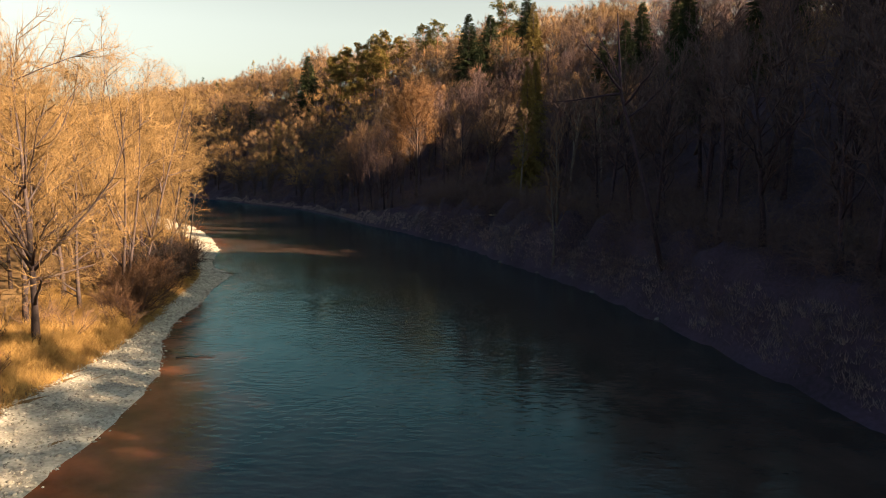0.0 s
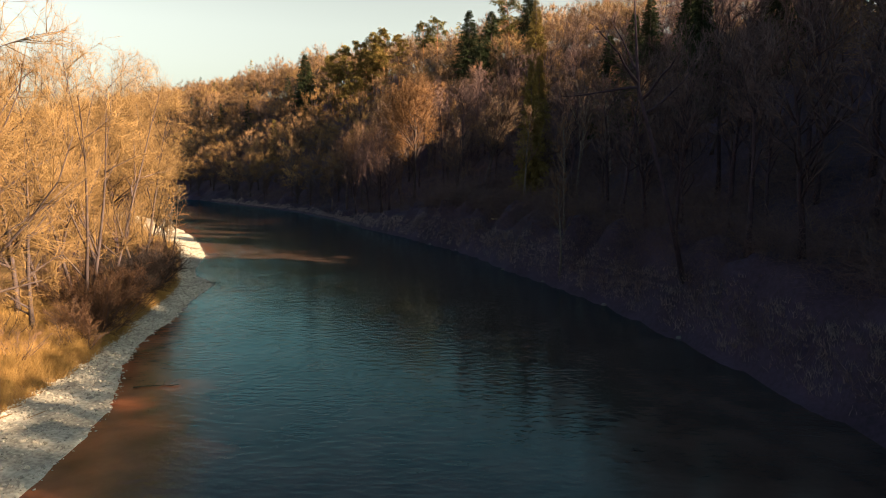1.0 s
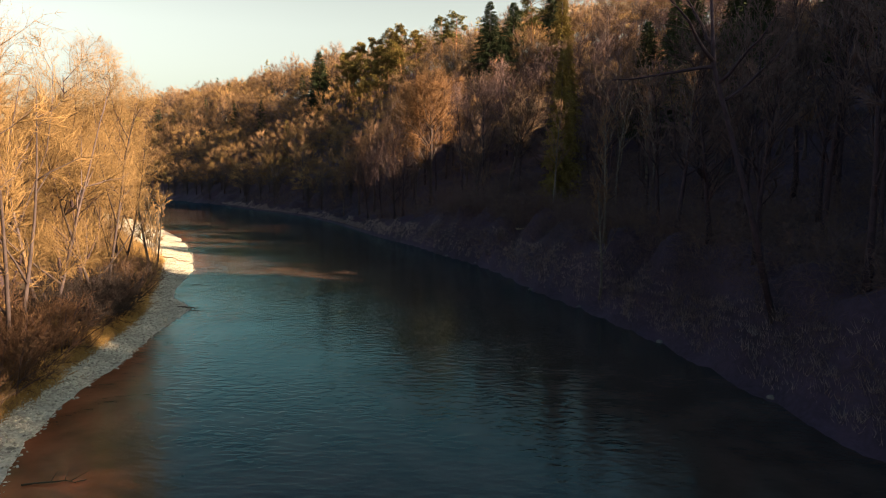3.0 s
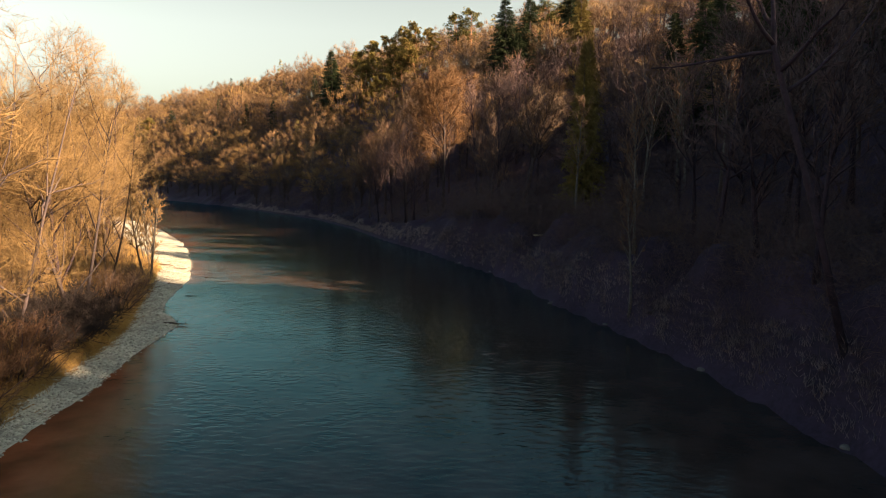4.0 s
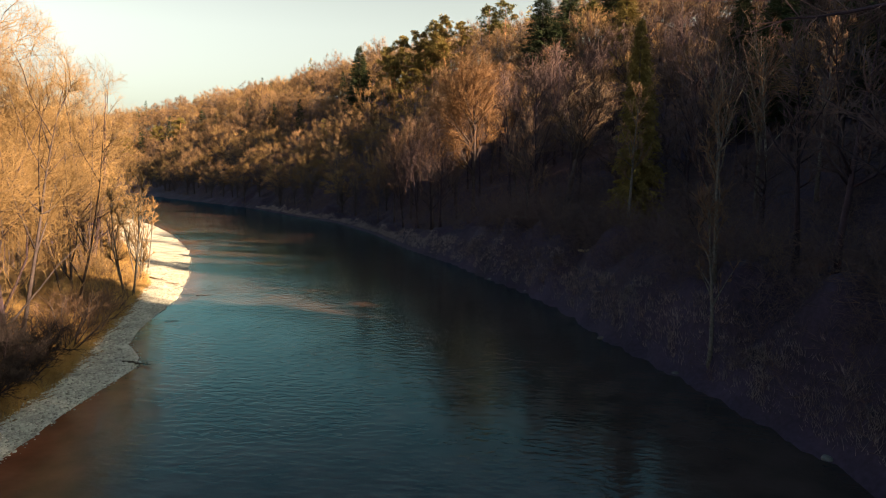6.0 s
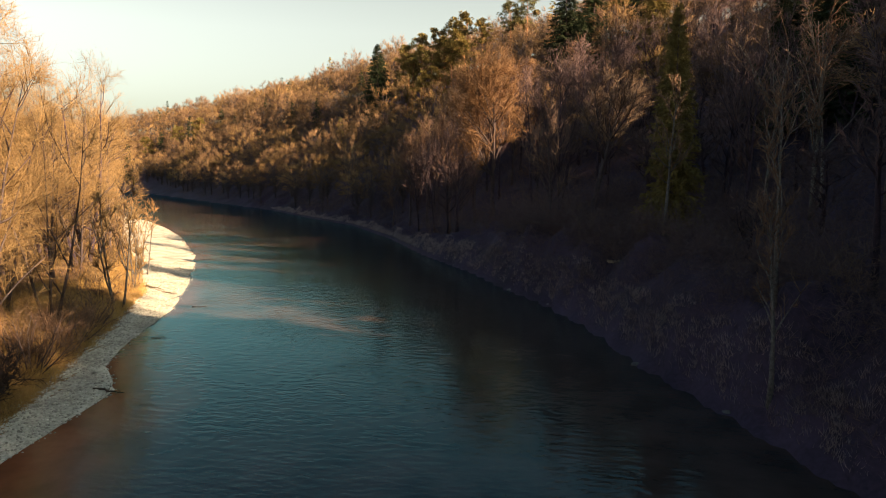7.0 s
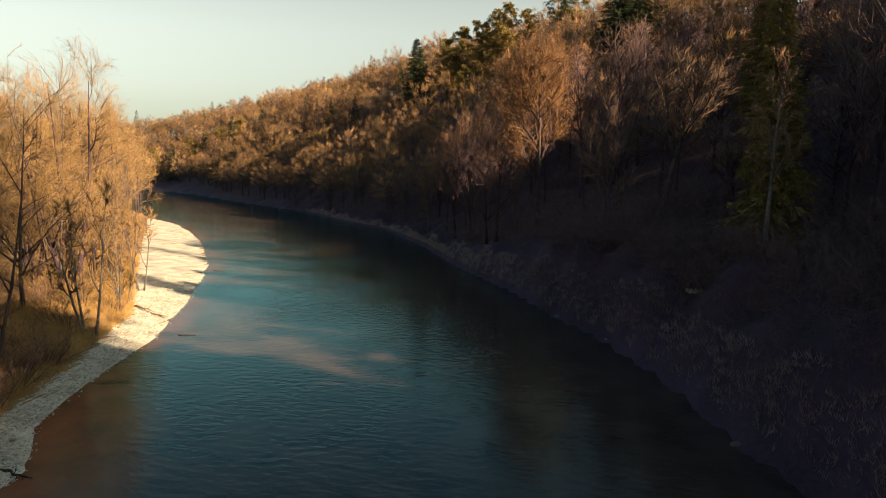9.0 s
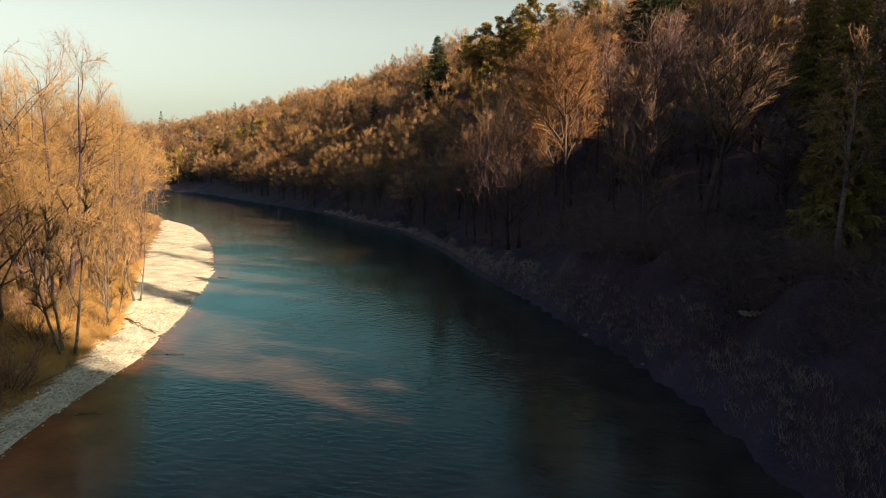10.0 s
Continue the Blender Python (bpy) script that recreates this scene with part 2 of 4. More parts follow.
def height(x, y):
    x, y = np.asarray(x, float), np.asarray(y, float)
    dl, dr, de = line_distance(LEFT, x, y), -line_distance(RIGHT, x, y), line_distance(EDGE, x, y)
    bed = -np.minimum(1.8, 0.12 * np.minimum(np.abs(dl), np.abs(dr)) + 0.03)
    bar = 0.02 + 0.11 * np.minimum(dl, 7) + 0.05 * waves(x, y, 6, 1)
    left = bar + np.interp(de, [-1, 0.3, 2, 6, 60, 200, 600], [0, 0.1, 0.8, 1.1, 1.6, 2.5, 6]) + np.where(de > 3, 0.25 * waves(x, y, 14, 2), 0)
    right = np.interp(dr, [0, 0.6, 1.3, 2.6, 5, 10, 16, 30, 47, 80, 110, 160, 400, 4000],
                      [0.02, 0.5, 2.8, 6.2, 6.9, 7.6, 9.8, 18, 29, 46, 54, 57, 58, 64])
    right = np.where(dr > 12, right + (np.interp(y, [98, 115, 160, 190], [1, 0.86, 0.86, 1]) - 1) * right * np.clip((dr - 12) / 10, 0, 1), right)
    low = np.interp(dr, [0, 1, 4, 8, 14, 20], [0.02, 0.6, 1.6, 3.0, 6.5, 12])
    right = np.where(dr < 20, right + (low - right) * np.clip((y - 118) / 40, 0, 1) * np.clip((20 - dr) / 8, 0, 1), right)
    right = right + np.interp(y, [200, 260, 420], [0, 5, 5]) * np.clip((dr - 30) / 50, 0, 1)
    right = right * np.where(dr > 12, np.interp(x, [-420, -330, -240, -170], [0.76, 0.85, 1, 1]), 1)
    # crest heights out of view are set by where the hill's shadow should fall
    cap = np.interp(y, [-60, 12, 22, 64, 69, 105, 140, 175, 220], [52, 52, 57.5, 58.5, 40, 41, 42, 60, 75])
    # an unseen rise, added to keep the near gravel in shadow
    shade_spur = np.interp(y, [-80, 8, 20, 64, 69], [12, 12, 9.5, 10.5, 0]) * np.interp(dr, [45, 70, 95, 125], [0, 1, 1, 0])
    right = np.minimum(right + shade_spur, cap) + 1.1 * waves(x, y, 11, 5) * np.clip(dr - 0.8, 0, 1.5) * np.clip((9 - dr) / 5, 0, 1)
    right = right * (1 + 0.05 * waves(x, y, 60, 3)) + np.where(dr > 8, 0.5 * waves(x, y, 20, 4), 0)
    return np.where(dl > 0, np.maximum(left, 0.015), np.where(dr > 0, np.maximum(right, 0.015), bed))


# ---- mesh helpers ----
class Geo:
    def __init__(self):
        self.v, self.f, self.n = [], [], 0

    def add(self, v, f):
        v = np.asarray(v, float).reshape(-1, 3)
        self.v.append(v)
        self.f.append(np.asarray(f, int) + self.n)
        self.n += len(v)

    def cones(self, p, d, length, r):
        """Thin three-sided spikes."""
        p, d = np.asarray(p, float), np.asarray(d, float)
        d = d / np.linalg.norm(d, axis=1, keepdims=True)
        a = np.cross(d, np.where(np.abs(d[:, 2:]) < 0.9, (0, 0, 1), (1, 0, 0)))
        a /= np.linalg.norm(a, axis=1, keepdims=True)
        b = np.cross(d, a)
        r, length = np.broadcast_to(r, len(p))[:, None], np.broadcast_to(length, len(p))[:, None]
        v = np.stack([p + a * r, p + (-0.5 * a + 0.87 * b) * r, p + (-0.5 * a - 0.87 * b) * r, p + d * length], 1)
        f = np.array([(0, 1, 3), (1, 2, 3), (2, 0, 3)])
        self.add(v, (f[None] + 4 * np.arange(len(p))[:, None, None]).reshape(-1, 3))

    def leaves(self, p, d, side, length, width):
        """Flat diamonds along d, bent a little."""
        length, width = np.broadcast_to(length, len(p))[:, None], np.broadcast_to(width, len(p))[:, None]
        v = np.stack([p, p + d * length * 0.5 + side * width, p + d * length, p + d * length * 0.5 - side * width], 1)
        f = np.array([(0, 1, 2), (0, 2, 3)])
        self.add(v, (f[None] + 4 * np.arange(len(p))[:, None, None]).reshape(-1, 3))

    def tubes(self, pts, rad, sides):
        """Tapered tubes: pts (n, k, 3), rad (n, k)."""
        n, k = pts.shape[:2]
        d = pts[:, -1] - pts[:, 0]
        d = d / np.linalg.norm(d, axis=1, keepdims=True)
        a = np.cross(d, np.where(np.abs(d[:, 2:]) < 0.9, (0, 0, 1), (1, 0, 0)))
        a /= np.linalg.norm(a, axis=1, keepdims=True)
        b = np.cross(d, a)
        ang = np.arange(sides) * 2 * np.pi / sides
        ring = a[:, None] * np.cos(ang)[None, :, None] + b[:, None] * np.sin(ang)[None, :, None]
        v = pts[:, :, None] + ring[:, None] * rad[:, :, None, None]
        f = []
        for i in range(k - 1):
            for j in range(sides):
                q = (i * sides + j, i * sides + (j + 1) % sides, (i + 1) * sides + (j + 1) % sides, (i + 1) * sides + j)
                f += [(q[0], q[1], q[2]), (q[0], q[2], q[3])]
        top = (k - 1) * sides
        f += [(top, top + j, top + j + 1) for j in range(1, sides - 1)]
        f += [(0, j + 1, j) for j in range(1, sides - 1)]
        self.add(v, (np.array(f)[None] + k * sides * np.arange(n)[:, None, None]).reshape(-1, 3))

    def mesh(self, name, mat, smooth=False):
        m = bpy.data.meshes.new(name)
        v, f = np.concatenate(self.v), np.concatenate(self.f)
        m.vertices.add(len(v))
        m.vertices.foreach_set("co", v.ravel())
        m.loops.add(len(f) * 3)
        m.polygons.add(len(f))
        m.loops.foreach_set("vertex_index", f.ravel().astype(np.int32))
        m.polygons.foreach_set("loop_start", np.arange(len(f), dtype=np.int32) * 3)
        m.update(calc_edges=True)
        m.validate()
        m.materials.append(mat)
        if smooth:
            m.shade_smooth()
        return m


def part(name, geo, mat, parent, label="", smooth=False):
    ob = new(name, geo.mesh(name, mat, smooth) if isinstance(geo, Geo) else geo)
    ob.parent = parent
    return tagged(ob, label)


def along(pts, u):
    """Places and directions at shares u of polylines: pts (n, k, 3), u (n, m)."""
    k = pts.shape[1]
    s = np.clip(u * (k - 1), 0, k - 1.001)
    i = s.astype(int)
    w = (s - i)[..., None]
    rows = np.arange(len(pts))[:, None]
    a, b = pts[rows, i], pts[rows, i + 1]
    d = b - a
    return a + w * d, d / np.linalg.norm(d, axis=-1, keepdims=True)


def offshoots(r, d, angle, up):
    """Directions that leave d by about an angle (degrees), pulled upwards."""
    rnd = r.normal(size=d.shape)
    rnd -= (rnd * d).sum(-1, keepdims=True) * d
    rnd /= np.linalg.norm(rnd, axis=-1, keepdims=True)
    a = np.radians(angle + r.normal(0, 10, d.shape[:-1]))[..., None]
    out = d * np.cos(a) + rnd * np.sin(a)
    out[..., 2] += up
    return out / np.linalg.norm(out, axis=-1, keepdims=True)


def bent(r, p, d, length, k, wob, up):
    """Crooked lines of k points from p along d."""
    pts, here, way = [p], p, d
    step = (length / (k - 1))[..., None]
    for _ in range(k - 1):
        way = way + r.normal(0, wob, way.shape)
        way[..., 2] += up
        way = way / np.linalg.norm(way, axis=-1, keepdims=True)
        here = here + way * step
        pts.append(here)
    return np.stack(pts, 1)


def bare_tree_geo(seed, h, spread, detail, stems=1, start=0.28, limbs=16, twig=0.012, lean=0.04, flare=45, up=1.0, many=1.0, girth=0.0115):
    """A leafless broadleaf with a domed crown: trunk with its limbs, and the branches and twigs. detail 3 fine, 2 middle."""
    r = np.random.RandomState(seed)
    trunk, crown = Geo(), Geo()
    k = 7
    mid = np.array((0, 0, h * (0.5 + start * 0.5)))
    radii = np.array((spread, spread, h * (0.5 - start * 0.5)))
    lump = r.uniform(0, 6.28, 3)

    def reach(p, d):
        """How far the crown's outline lies from p along d."""
        a, e = (p - mid) / radii, d / radii
        aa, ab, bb = (e * e).sum(-1), (a * e).sum(-1), (a * a).sum(-1) - 1
        t = (-ab + np.sqrt(np.maximum(ab * ab - aa * bb, 0))) / aa
        az = np.arctan2(d[..., 1], d[..., 0])
        return np.maximum(t, 0.3) * (0.86 + 0.14 * np.sin(3 * az + lump[0]) + 0.1 * np.sin(5 * az + 4 * d[..., 2] + lump[1]))

    base = np.zeros((stems, 3))
    d0 = np.zeros((stems, 3))
    d0[:, 2] = 1
    if stems > 1:
        az = np.arange(stems) * 6.28 / stems + r.uniform(0, 1)
        d0[:, 0], d0[:, 1] = np.cos(az) * 0.26, np.sin(az) * 0.26
        base[:, 0], base[:, 1] = np.cos(az) * 0.3, np.sin(az) * 0.3
        d0 /= np.linalg.norm(d0, axis=1, keepdims=True)
    base[:, 2] = -0.5
    t0 = bent(r, base, d0, np.full(stems, h * 0.86) * r.uniform(0.85, 1, stems), k, lean, 0.03)
    r0 = h * girth * (1 if stems == 1 else 0.75)
    rad0 = np.tile(np.linspace(r0 * 1.1, r0 * 0.12, k), (stems, 1))
    rad0[:, 0] *= 1.3
    trunk.tubes(t0, rad0, 7)
    n1 = max(3, limbs // stems)
    u1 = np.sort(r.uniform(start, 0.97, (stems, n1)), 1)
    p1, d1 = along(t0, u1)
    d1 = offshoots(r, d1, flare, 0.15 * up)
    p1, d1, u1 = p1.reshape(-1, 3), d1.reshape(-1, 3), u1.ravel()
    l1 = np.minimum(reach(p1, d1) * r.uniform(0.7, 0.98, len(p1)), spread * 1.6)
    b1 = bent(r, p1, d1, l1, 5, 0.13, 0.08 * up)
    ra1 = (r0 * (1 - u1) * 0.5 + 0.025)[:, None] * np.linspace(1, 0.25, b1.shape[1])[None]
    trunk.tubes(b1, ra1, 5)
    n2 = int((6, 8)[detail - 2] * many)
    q2, e2 = along(b1, np.sort(r.uniform(0.2, 1.0, (len(b1), n2)), 1))
    q2, e2 = q2.reshape(-1, 3), offshoots(r, e2, 45, 0.15 * up).reshape(-1, 3)
    l2 = np.minimum(spread * r.uniform(0.3, 0.6, len(e2)), reach(q2, e2) * 0.95)
    b2 = bent(r, q2, e2, l2, 3, 0.12, 0.06 * up)
    crown.tubes(b2, twig * np.linspace(2.0, 0.9, 3)[None] * np.ones((len(b2), 1)), 3)
    n3 = int((7, 8)[detail - 2] * many)
    q3, e3 = along(b2, r.uniform(0.1, 1.0, (len(b2), n3)))
    q3, e3 = q3.reshape(-1, 3), offshoots(r, e3, 42, 0.18 * up).reshape(-1, 3)
    l3 = np.minimum(spread * r.uniform(0.14, 0.34, len(e3)), reach(q3, e3) * 1.0 + 0.25)
    crown.cones(q3, e3, l3, twig * (1.15, 1.0)[detail - 2])
    if detail == 3:
        n4 = 4
        u = r.uniform(0.05, 0.9, (len(q3), n4))
        q4 = (q3[:, None] + e3[:, None] * (u * l3[:, None])[..., None]).reshape(-1, 3)
        e4 = offshoots(r, np.repeat(e3, n4, 0), 42, 0.12 * up)
        crown.cones(q4, e4, np.repeat(l3, n4) * r.uniform(0.35, 0.8, len(q4)), twig * 0.75)
    return trunk, crown


def dome_tree_geo(seed, h, spread, clumps=13, fan=20, twig=0.045, start=0.2):
    """A leafless broadleaf seen from afar: a short trunk, limbs to the clumps of a domed crown, fans of twigs."""
    r = np.random.RandomState(seed)
    trunk, crown = Geo(), Geo()
    trunk.tubes(np.array([[(0, 0, -0.5), (r.normal(0, 0.2), r.normal(0, 0.2), h * 0.3), (r.normal(0, 0.4), r.normal(0, 0.4), h * 0.75)]]),
                np.array([[h * 0.012, h * 0.009, 0.04]]), 4)
    i = np.arange(clumps) + 0.5
    cosz = 1 - i / clumps * 1.55
    az = i * 2.4 + r.uniform(0, 6.28)
    sinz = np.sqrt(np.maximum(1 - cosz**2, 0))
    out = np.stack([np.cos(az) * sinz, np.sin(az) * sinz, cosz], 1) + r.normal(0, 0.12, (clumps, 3))
    mid = np.array((0, 0, h * (0.5 + start / 2)))
    size = np.array((spread, spread, h * (0.5 - start / 2)))
    c = mid + out * size * r.uniform(0.5, 0.8, (clumps, 1))
    fork = np.zeros((clumps, 3))
    fork[:, 2] = h * r.uniform(0.12, 0.45, clumps)
    trunk.cones(fork, c - fork, np.linalg.norm(c - fork, axis=1) * 1.15, 0.11)
    way = out[:, None] * 0.75 + r.normal(0, 0.42, (clumps, fan, 3)) + (0, 0, 0.4)
    way /= np.linalg.norm(way, axis=-1, keepdims=True)
    p = np.repeat(c, fan, 0) + r.normal(0, 0.35, (clumps * fan, 3))
    crown.cones(p, way.reshape(-1, 3), spread * r.uniform(0.16, 0.4, clumps * fan), twig)
    return trunk, crown


def spruce_geo(seed, h, width, detail, droop=-0.25, start=0.08):
    r = np.random.RandomState(seed)
    trunk, crown = Geo(), Geo()
    line = np.array([[(0, 0, -0.5), (0, 0, h * 0.5), (0, 0, h * 0.99)]], float)
    trunk.tubes(line, np.array([[h * 0.014, h * 0.008, 0.02]]), 6)
    levels = int(h / (0.85, 0.62, 0.45)[detail - 1])
    n = (5, 6, 10)[detail - 1]
    z = np.repeat(np.linspace(start, 0.985, levels), n) * h + r.normal(0, 0.3, levels * n)
    z = np.clip(z, 0.3, h * 0.99)
    share = 1 - z / h
    length = width * (share ** 0.8) * r.uniform(0.65, 1.12, len(z)) + 0.25
    az = r.uniform(0, 6.28, len(z))
    d = np.stack([np.cos(az), np.sin(az), droop * np.clip(share * 2, 0, 1) + r.normal(0.05, 0.1, len(z))], 1)
    d /= np.linalg.norm(d, axis=1, keepdims=True)
    p = np.stack([0 * z, 0 * z, z], 1)
    crown.cones(p, d, length, 0.03)
    m = (5, 18, 46)[detail - 1]
    u = r.uniform(0.12, 1.0, (len(z), m))
    q = (p[:, None] + d[:, None] * (u * length[:, None])[..., None]).reshape(-1, 3)
    side = np.stack([-np.sin(az), np.cos(az), 0 * az], 1)
    sgn = r.choice([-1, 1], (len(z), m))[..., None]
    e = d[:, None] * r.uniform(0.3, 0.9, (len(z), m, 1)) + side[:, None] * sgn * r.uniform(0.2, 0.9, (len(z), m, 1))
    e[..., 2] += r.uniform(-0.85, 0.3, (len(z), m))
    e = e.reshape(-1, 3)
    e /= np.linalg.norm(e, axis=1, keepdims=True)
    w = np.cross(e, r.normal(size=e.shape))
    w /= np.linalg.norm(w, axis=1, keepdims=True)
    ln = (0.35 + 0.22 * np.repeat(length, m)) * r.uniform(0.5, 1.1, len(q)) * (1.35, 1.0, 0.8)[detail - 1]
    crown.leaves(q, e, w, ln, ln * (0.26, 0.1, 0.085)[detail - 1])
    return trunk, crown


def pine_geo(seed, h, width, detail, bare=0.55):
    """A Scots pine: long bare trunk, a loose crown of needle clumps."""
    r = np.random.RandomState(seed)
    trunk, crown = Geo(), Geo()
    line = bent(r, np.array([[0, 0, -0.5]]), np.array([[0, 0, 1.0]]), np.array([h * 0.97]), 7, 0.03, 0.02)
    trunk.tubes(line, np.linspace(h * 0.013, h * 0.004, 7)[None], 7)
    n = 26 if detail > 1 else 14
    u = np.sort(r.uniform(bare, 0.98, (1, n)), 1)
    p, d = along(line, u)
    d = offshoots(r, d, 70, 0.1)[0]
    length = width * (0.4 + 0.6 * np.sin((u[0] - bare) / (1 - bare) * 2.4 + 0.5)) * r.uniform(0.6, 1.1, n)
    limbs = bent(r, p[0], d, length, 4, 0.15, 0.06)
    trunk.tubes(limbs, np.linspace(0.09, 0.03, 4)[None] * np.ones((n, 1)), 4)
    m = 5
    c, _ = along(limbs, r.uniform(0.45, 1, (n, m)))
    c = c.reshape(-1, 3) + r.normal(0, 0.3, (n * m, 3))
    t = (14, 40, 64)[detail - 1]
    off = r.normal(size=(len(c), t, 3))
    off /= np.linalg.norm(off, axis=-1, keepdims=True)
    size = r.uniform(0.5, 1.0, (len(c), 1, 1))
    q = c[:, None] + off * size * np.array((0.75, 0.75, 0.42)) * r.uniform(0.3, 1, (len(c), t, 1))
    e = (off + (0, 0, 0.5)).reshape(-1, 3)
    e /= np.linalg.norm(e, axis=1, keepdims=True)
    w = np.cross(e, r.normal(size=e.shape))
    w /= np.linalg.norm(w, axis=1, keepdims=True)
    ln = r.uniform(0.3, 0.6, len(e)) * (1.5, 1.2, 1.1)[detail - 1]
    crown.leaves(q.reshape(-1, 3), e, w, ln, ln * 0.15)
    return trunk, crown


def bush_geo(seed, h, spread, stems=16, twigs=14, twig=0.012, sub=8):
    r = np.random.RandomState(seed)
    wood, crown = Geo(), Geo()
    az = r.uniform(0, 6.28, stems)
    p = np.stack([np.cos(az), np.sin(az), 0 * az], 1) * r.uniform(0, spread * 0.25, (stems, 1))
    p[:, 2] = -0.2
    out = r.uniform(0.1, 1.1, stems)
    d = np.stack([np.cos(az) * out, np.sin(az) * out, np.ones(stems)], 1)
    d /= np.linalg.norm(d, axis=1, keepdims=True)
    b = bent(r, p, d, h * r.uniform(0.6, 1.05, stems), 4, 0.15, 0.02)
    wood.tubes(b, np.linspace(0.035, 0.01, 4)[None] * np.ones((stems, 1)), 4)
    q, e = along(b, r.uniform(0.15, 1, (stems, twigs)))
    e = offshoots(r, e, 45, 0.1).reshape(-1, 3)
    q = q.reshape(-1, 3)
    ln = h * r.uniform(0.15, 0.4, len(q))
    crown.cones(q, e, ln, twig)
    u = r.uniform(0.1, 0.95, (len(q), sub))
    q2 = (q[:, None] + e[:, None] * (u * ln[:, None])[..., None]).reshape(-1, 3)
    e2 = offshoots(r, np.repeat(e, sub, 0), 40, 0.1)
    crown.cones(q2, e2, h * r.uniform(0.08, 0.22, len(q2)), twig * 0.7)
    return wood, crown


def thing(name, label, category, parts, group=""):
    """An empty that carries the given parts: (name, geo, material)."""
    top = tagged(new(name), label, category, group)
    for pname, geo, mat in parts:
        part(pname, geo, mat, top)
    return top


def stand(x, y, turn=0.0, size=1.0, sink=0.1, tall=1.0):
    m = pose(x, y, float(height(x, y)) - sink, 0, 0, turn)
    return m @ Matrix.Diagonal((size, size, size * tall, 1))


# ---- ground: one sheet to the horizon, and the water ----
def spread_axis(lo, hi, step, far, grow=1.18):
    mid = list(np.arange(lo, hi + step / 2, step))
    for sgn, arr in ((1, mid), (-1, mid)):
        s = step
        while True:
            s *= grow
            v = (mid[-1] if sgn > 0 else mid[0]) + sgn * s
            if abs(v) > far:
                break
            mid.append(v) if sgn > 0 else mid.insert(0, v)
    return np.array(mid)


gx, gy = spread_axis(-130, 60, 1.4, 4200), spread_axis(0, 230, 1.4, 4200)
xx, yy = np.meshgrid(gx, gy)
zz = height(xx, yy)
ground_geo = Geo()
nx, ny = len(gx), len(gy)
idx = np.arange(nx * ny).reshape(ny, nx)
quads = np.stack([idx[:-1, :-1], idx[:-1, 1:], idx[1:, 1:], idx[1:, :-1]], -1).reshape(-1, 4)
ground_geo.add(np.stack([xx, yy, zz], -1), np.concatenate([quads[:, [0, 1, 2]], quads[:, [0, 2, 3]]]))
ground = tagged(new("ground", ground_geo.mesh("ground", SHADE_SOIL, True)), "brown leaf-littered ground rising into a steep wooded slope with painted-in shade", "ground", kind="structure")

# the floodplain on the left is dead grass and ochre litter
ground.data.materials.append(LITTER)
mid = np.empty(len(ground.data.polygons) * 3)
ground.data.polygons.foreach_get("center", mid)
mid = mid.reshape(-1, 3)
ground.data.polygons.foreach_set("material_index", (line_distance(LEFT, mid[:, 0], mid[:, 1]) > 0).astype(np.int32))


def resample(line, n):
    s = np.r_[0, np.cumsum(np.hypot(*np.diff(line, axis=0).T))]
    t = np.linspace(0, s[-1], n)
    return np.stack([np.interp(t, s, line[:, 0]), np.interp(t, s, line[:, 1])], 1)


# the water runs from bank to bank; its bed colour is brown by the bar, darker beyond
across = np.linspace(-0.25, 1.12, 30)
stations = LEFT[:, None] * (1 - across)[None, :, None] + RIGHT[:, None] * across[None, :, None]
flow = np.stack([resample(stations[:, k], 260) for k in range(len(across))], 1)
wx, wy = flow[..., 0], flow[..., 1]
idx = np.arange(wx.size).reshape(wx.shape)
quads = np.stack([idx[:-1, :-1], idx[:-1, 1:], idx[1:, 1:], idx[1:, :-1]], -1).reshape(-1, 4)
water_geo = Geo()
water_geo.add(np.stack([wx, wy, 0 * wx], -1), np.concatenate([quads[:, [0, 1, 2]], quads[:, [0, 2, 3]]]))
water_mesh = water_geo.mesh("water", WATER)
dl, dr = -line_distance(LEFT, wx, wy), line_distance(RIGHT, wx, wy)
share = np.clip(dl, 0, None) / np.maximum(np.clip(dl, 0, None) + np.clip(dr, 0, None), 0.1)
water_mesh.attributes.new("depth", "FLOAT", "POINT").data.foreach_set("value", (share + 0.02 * waves(wx, wy, 16, 31) + 0.11 * np.clip((wy - 84) / 14, 0, 1)).ravel().astype(np.float32))
water = tagged(new("water", water_mesh), "calm dark teal river with fine ripples", "river", kind="structure")


n_bar, n_cross = 420, 12
e_line = resample(EDGE, n_bar)
lw = LEFT[(LEFT[:, 1] > -101) & (LEFT[:, 1] < 216)]
w_line = resample(lw, n_bar)
u = np.linspace(-0.12, 1.16, n_cross)[None, :, None]
bar_xy = e_line[:, None] * (1 - u) + w_line[:, None] * u
bx, by = bar_xy[..., 0], bar_xy[..., 1]
inland = line_distance(LEFT, bx, by)
bz = np.where(inland > -0.4, 0.05 + 0.11 * np.clip(inland, -0.4, 7) + 0.05 * waves(bx, by, 6, 1) + 0.035 * waves(bx, by, 1.7, 8), -0.05 + 0.12 * inland)
bar_geo = Geo()
idx = np.arange(n_bar * n_cross).reshape(n_bar, n_cross)
quads = np.stack([idx[:-1, :-1], idx[:-1, 1:], idx[1:, 1:], idx[1:, :-1]], -1).reshape(-1, 4)
bar_geo.add(np.stack([bx, by, bz], -1), np.concatenate([quads[:, [0, 1, 2]], quads[:, [0, 2, 3]]]))
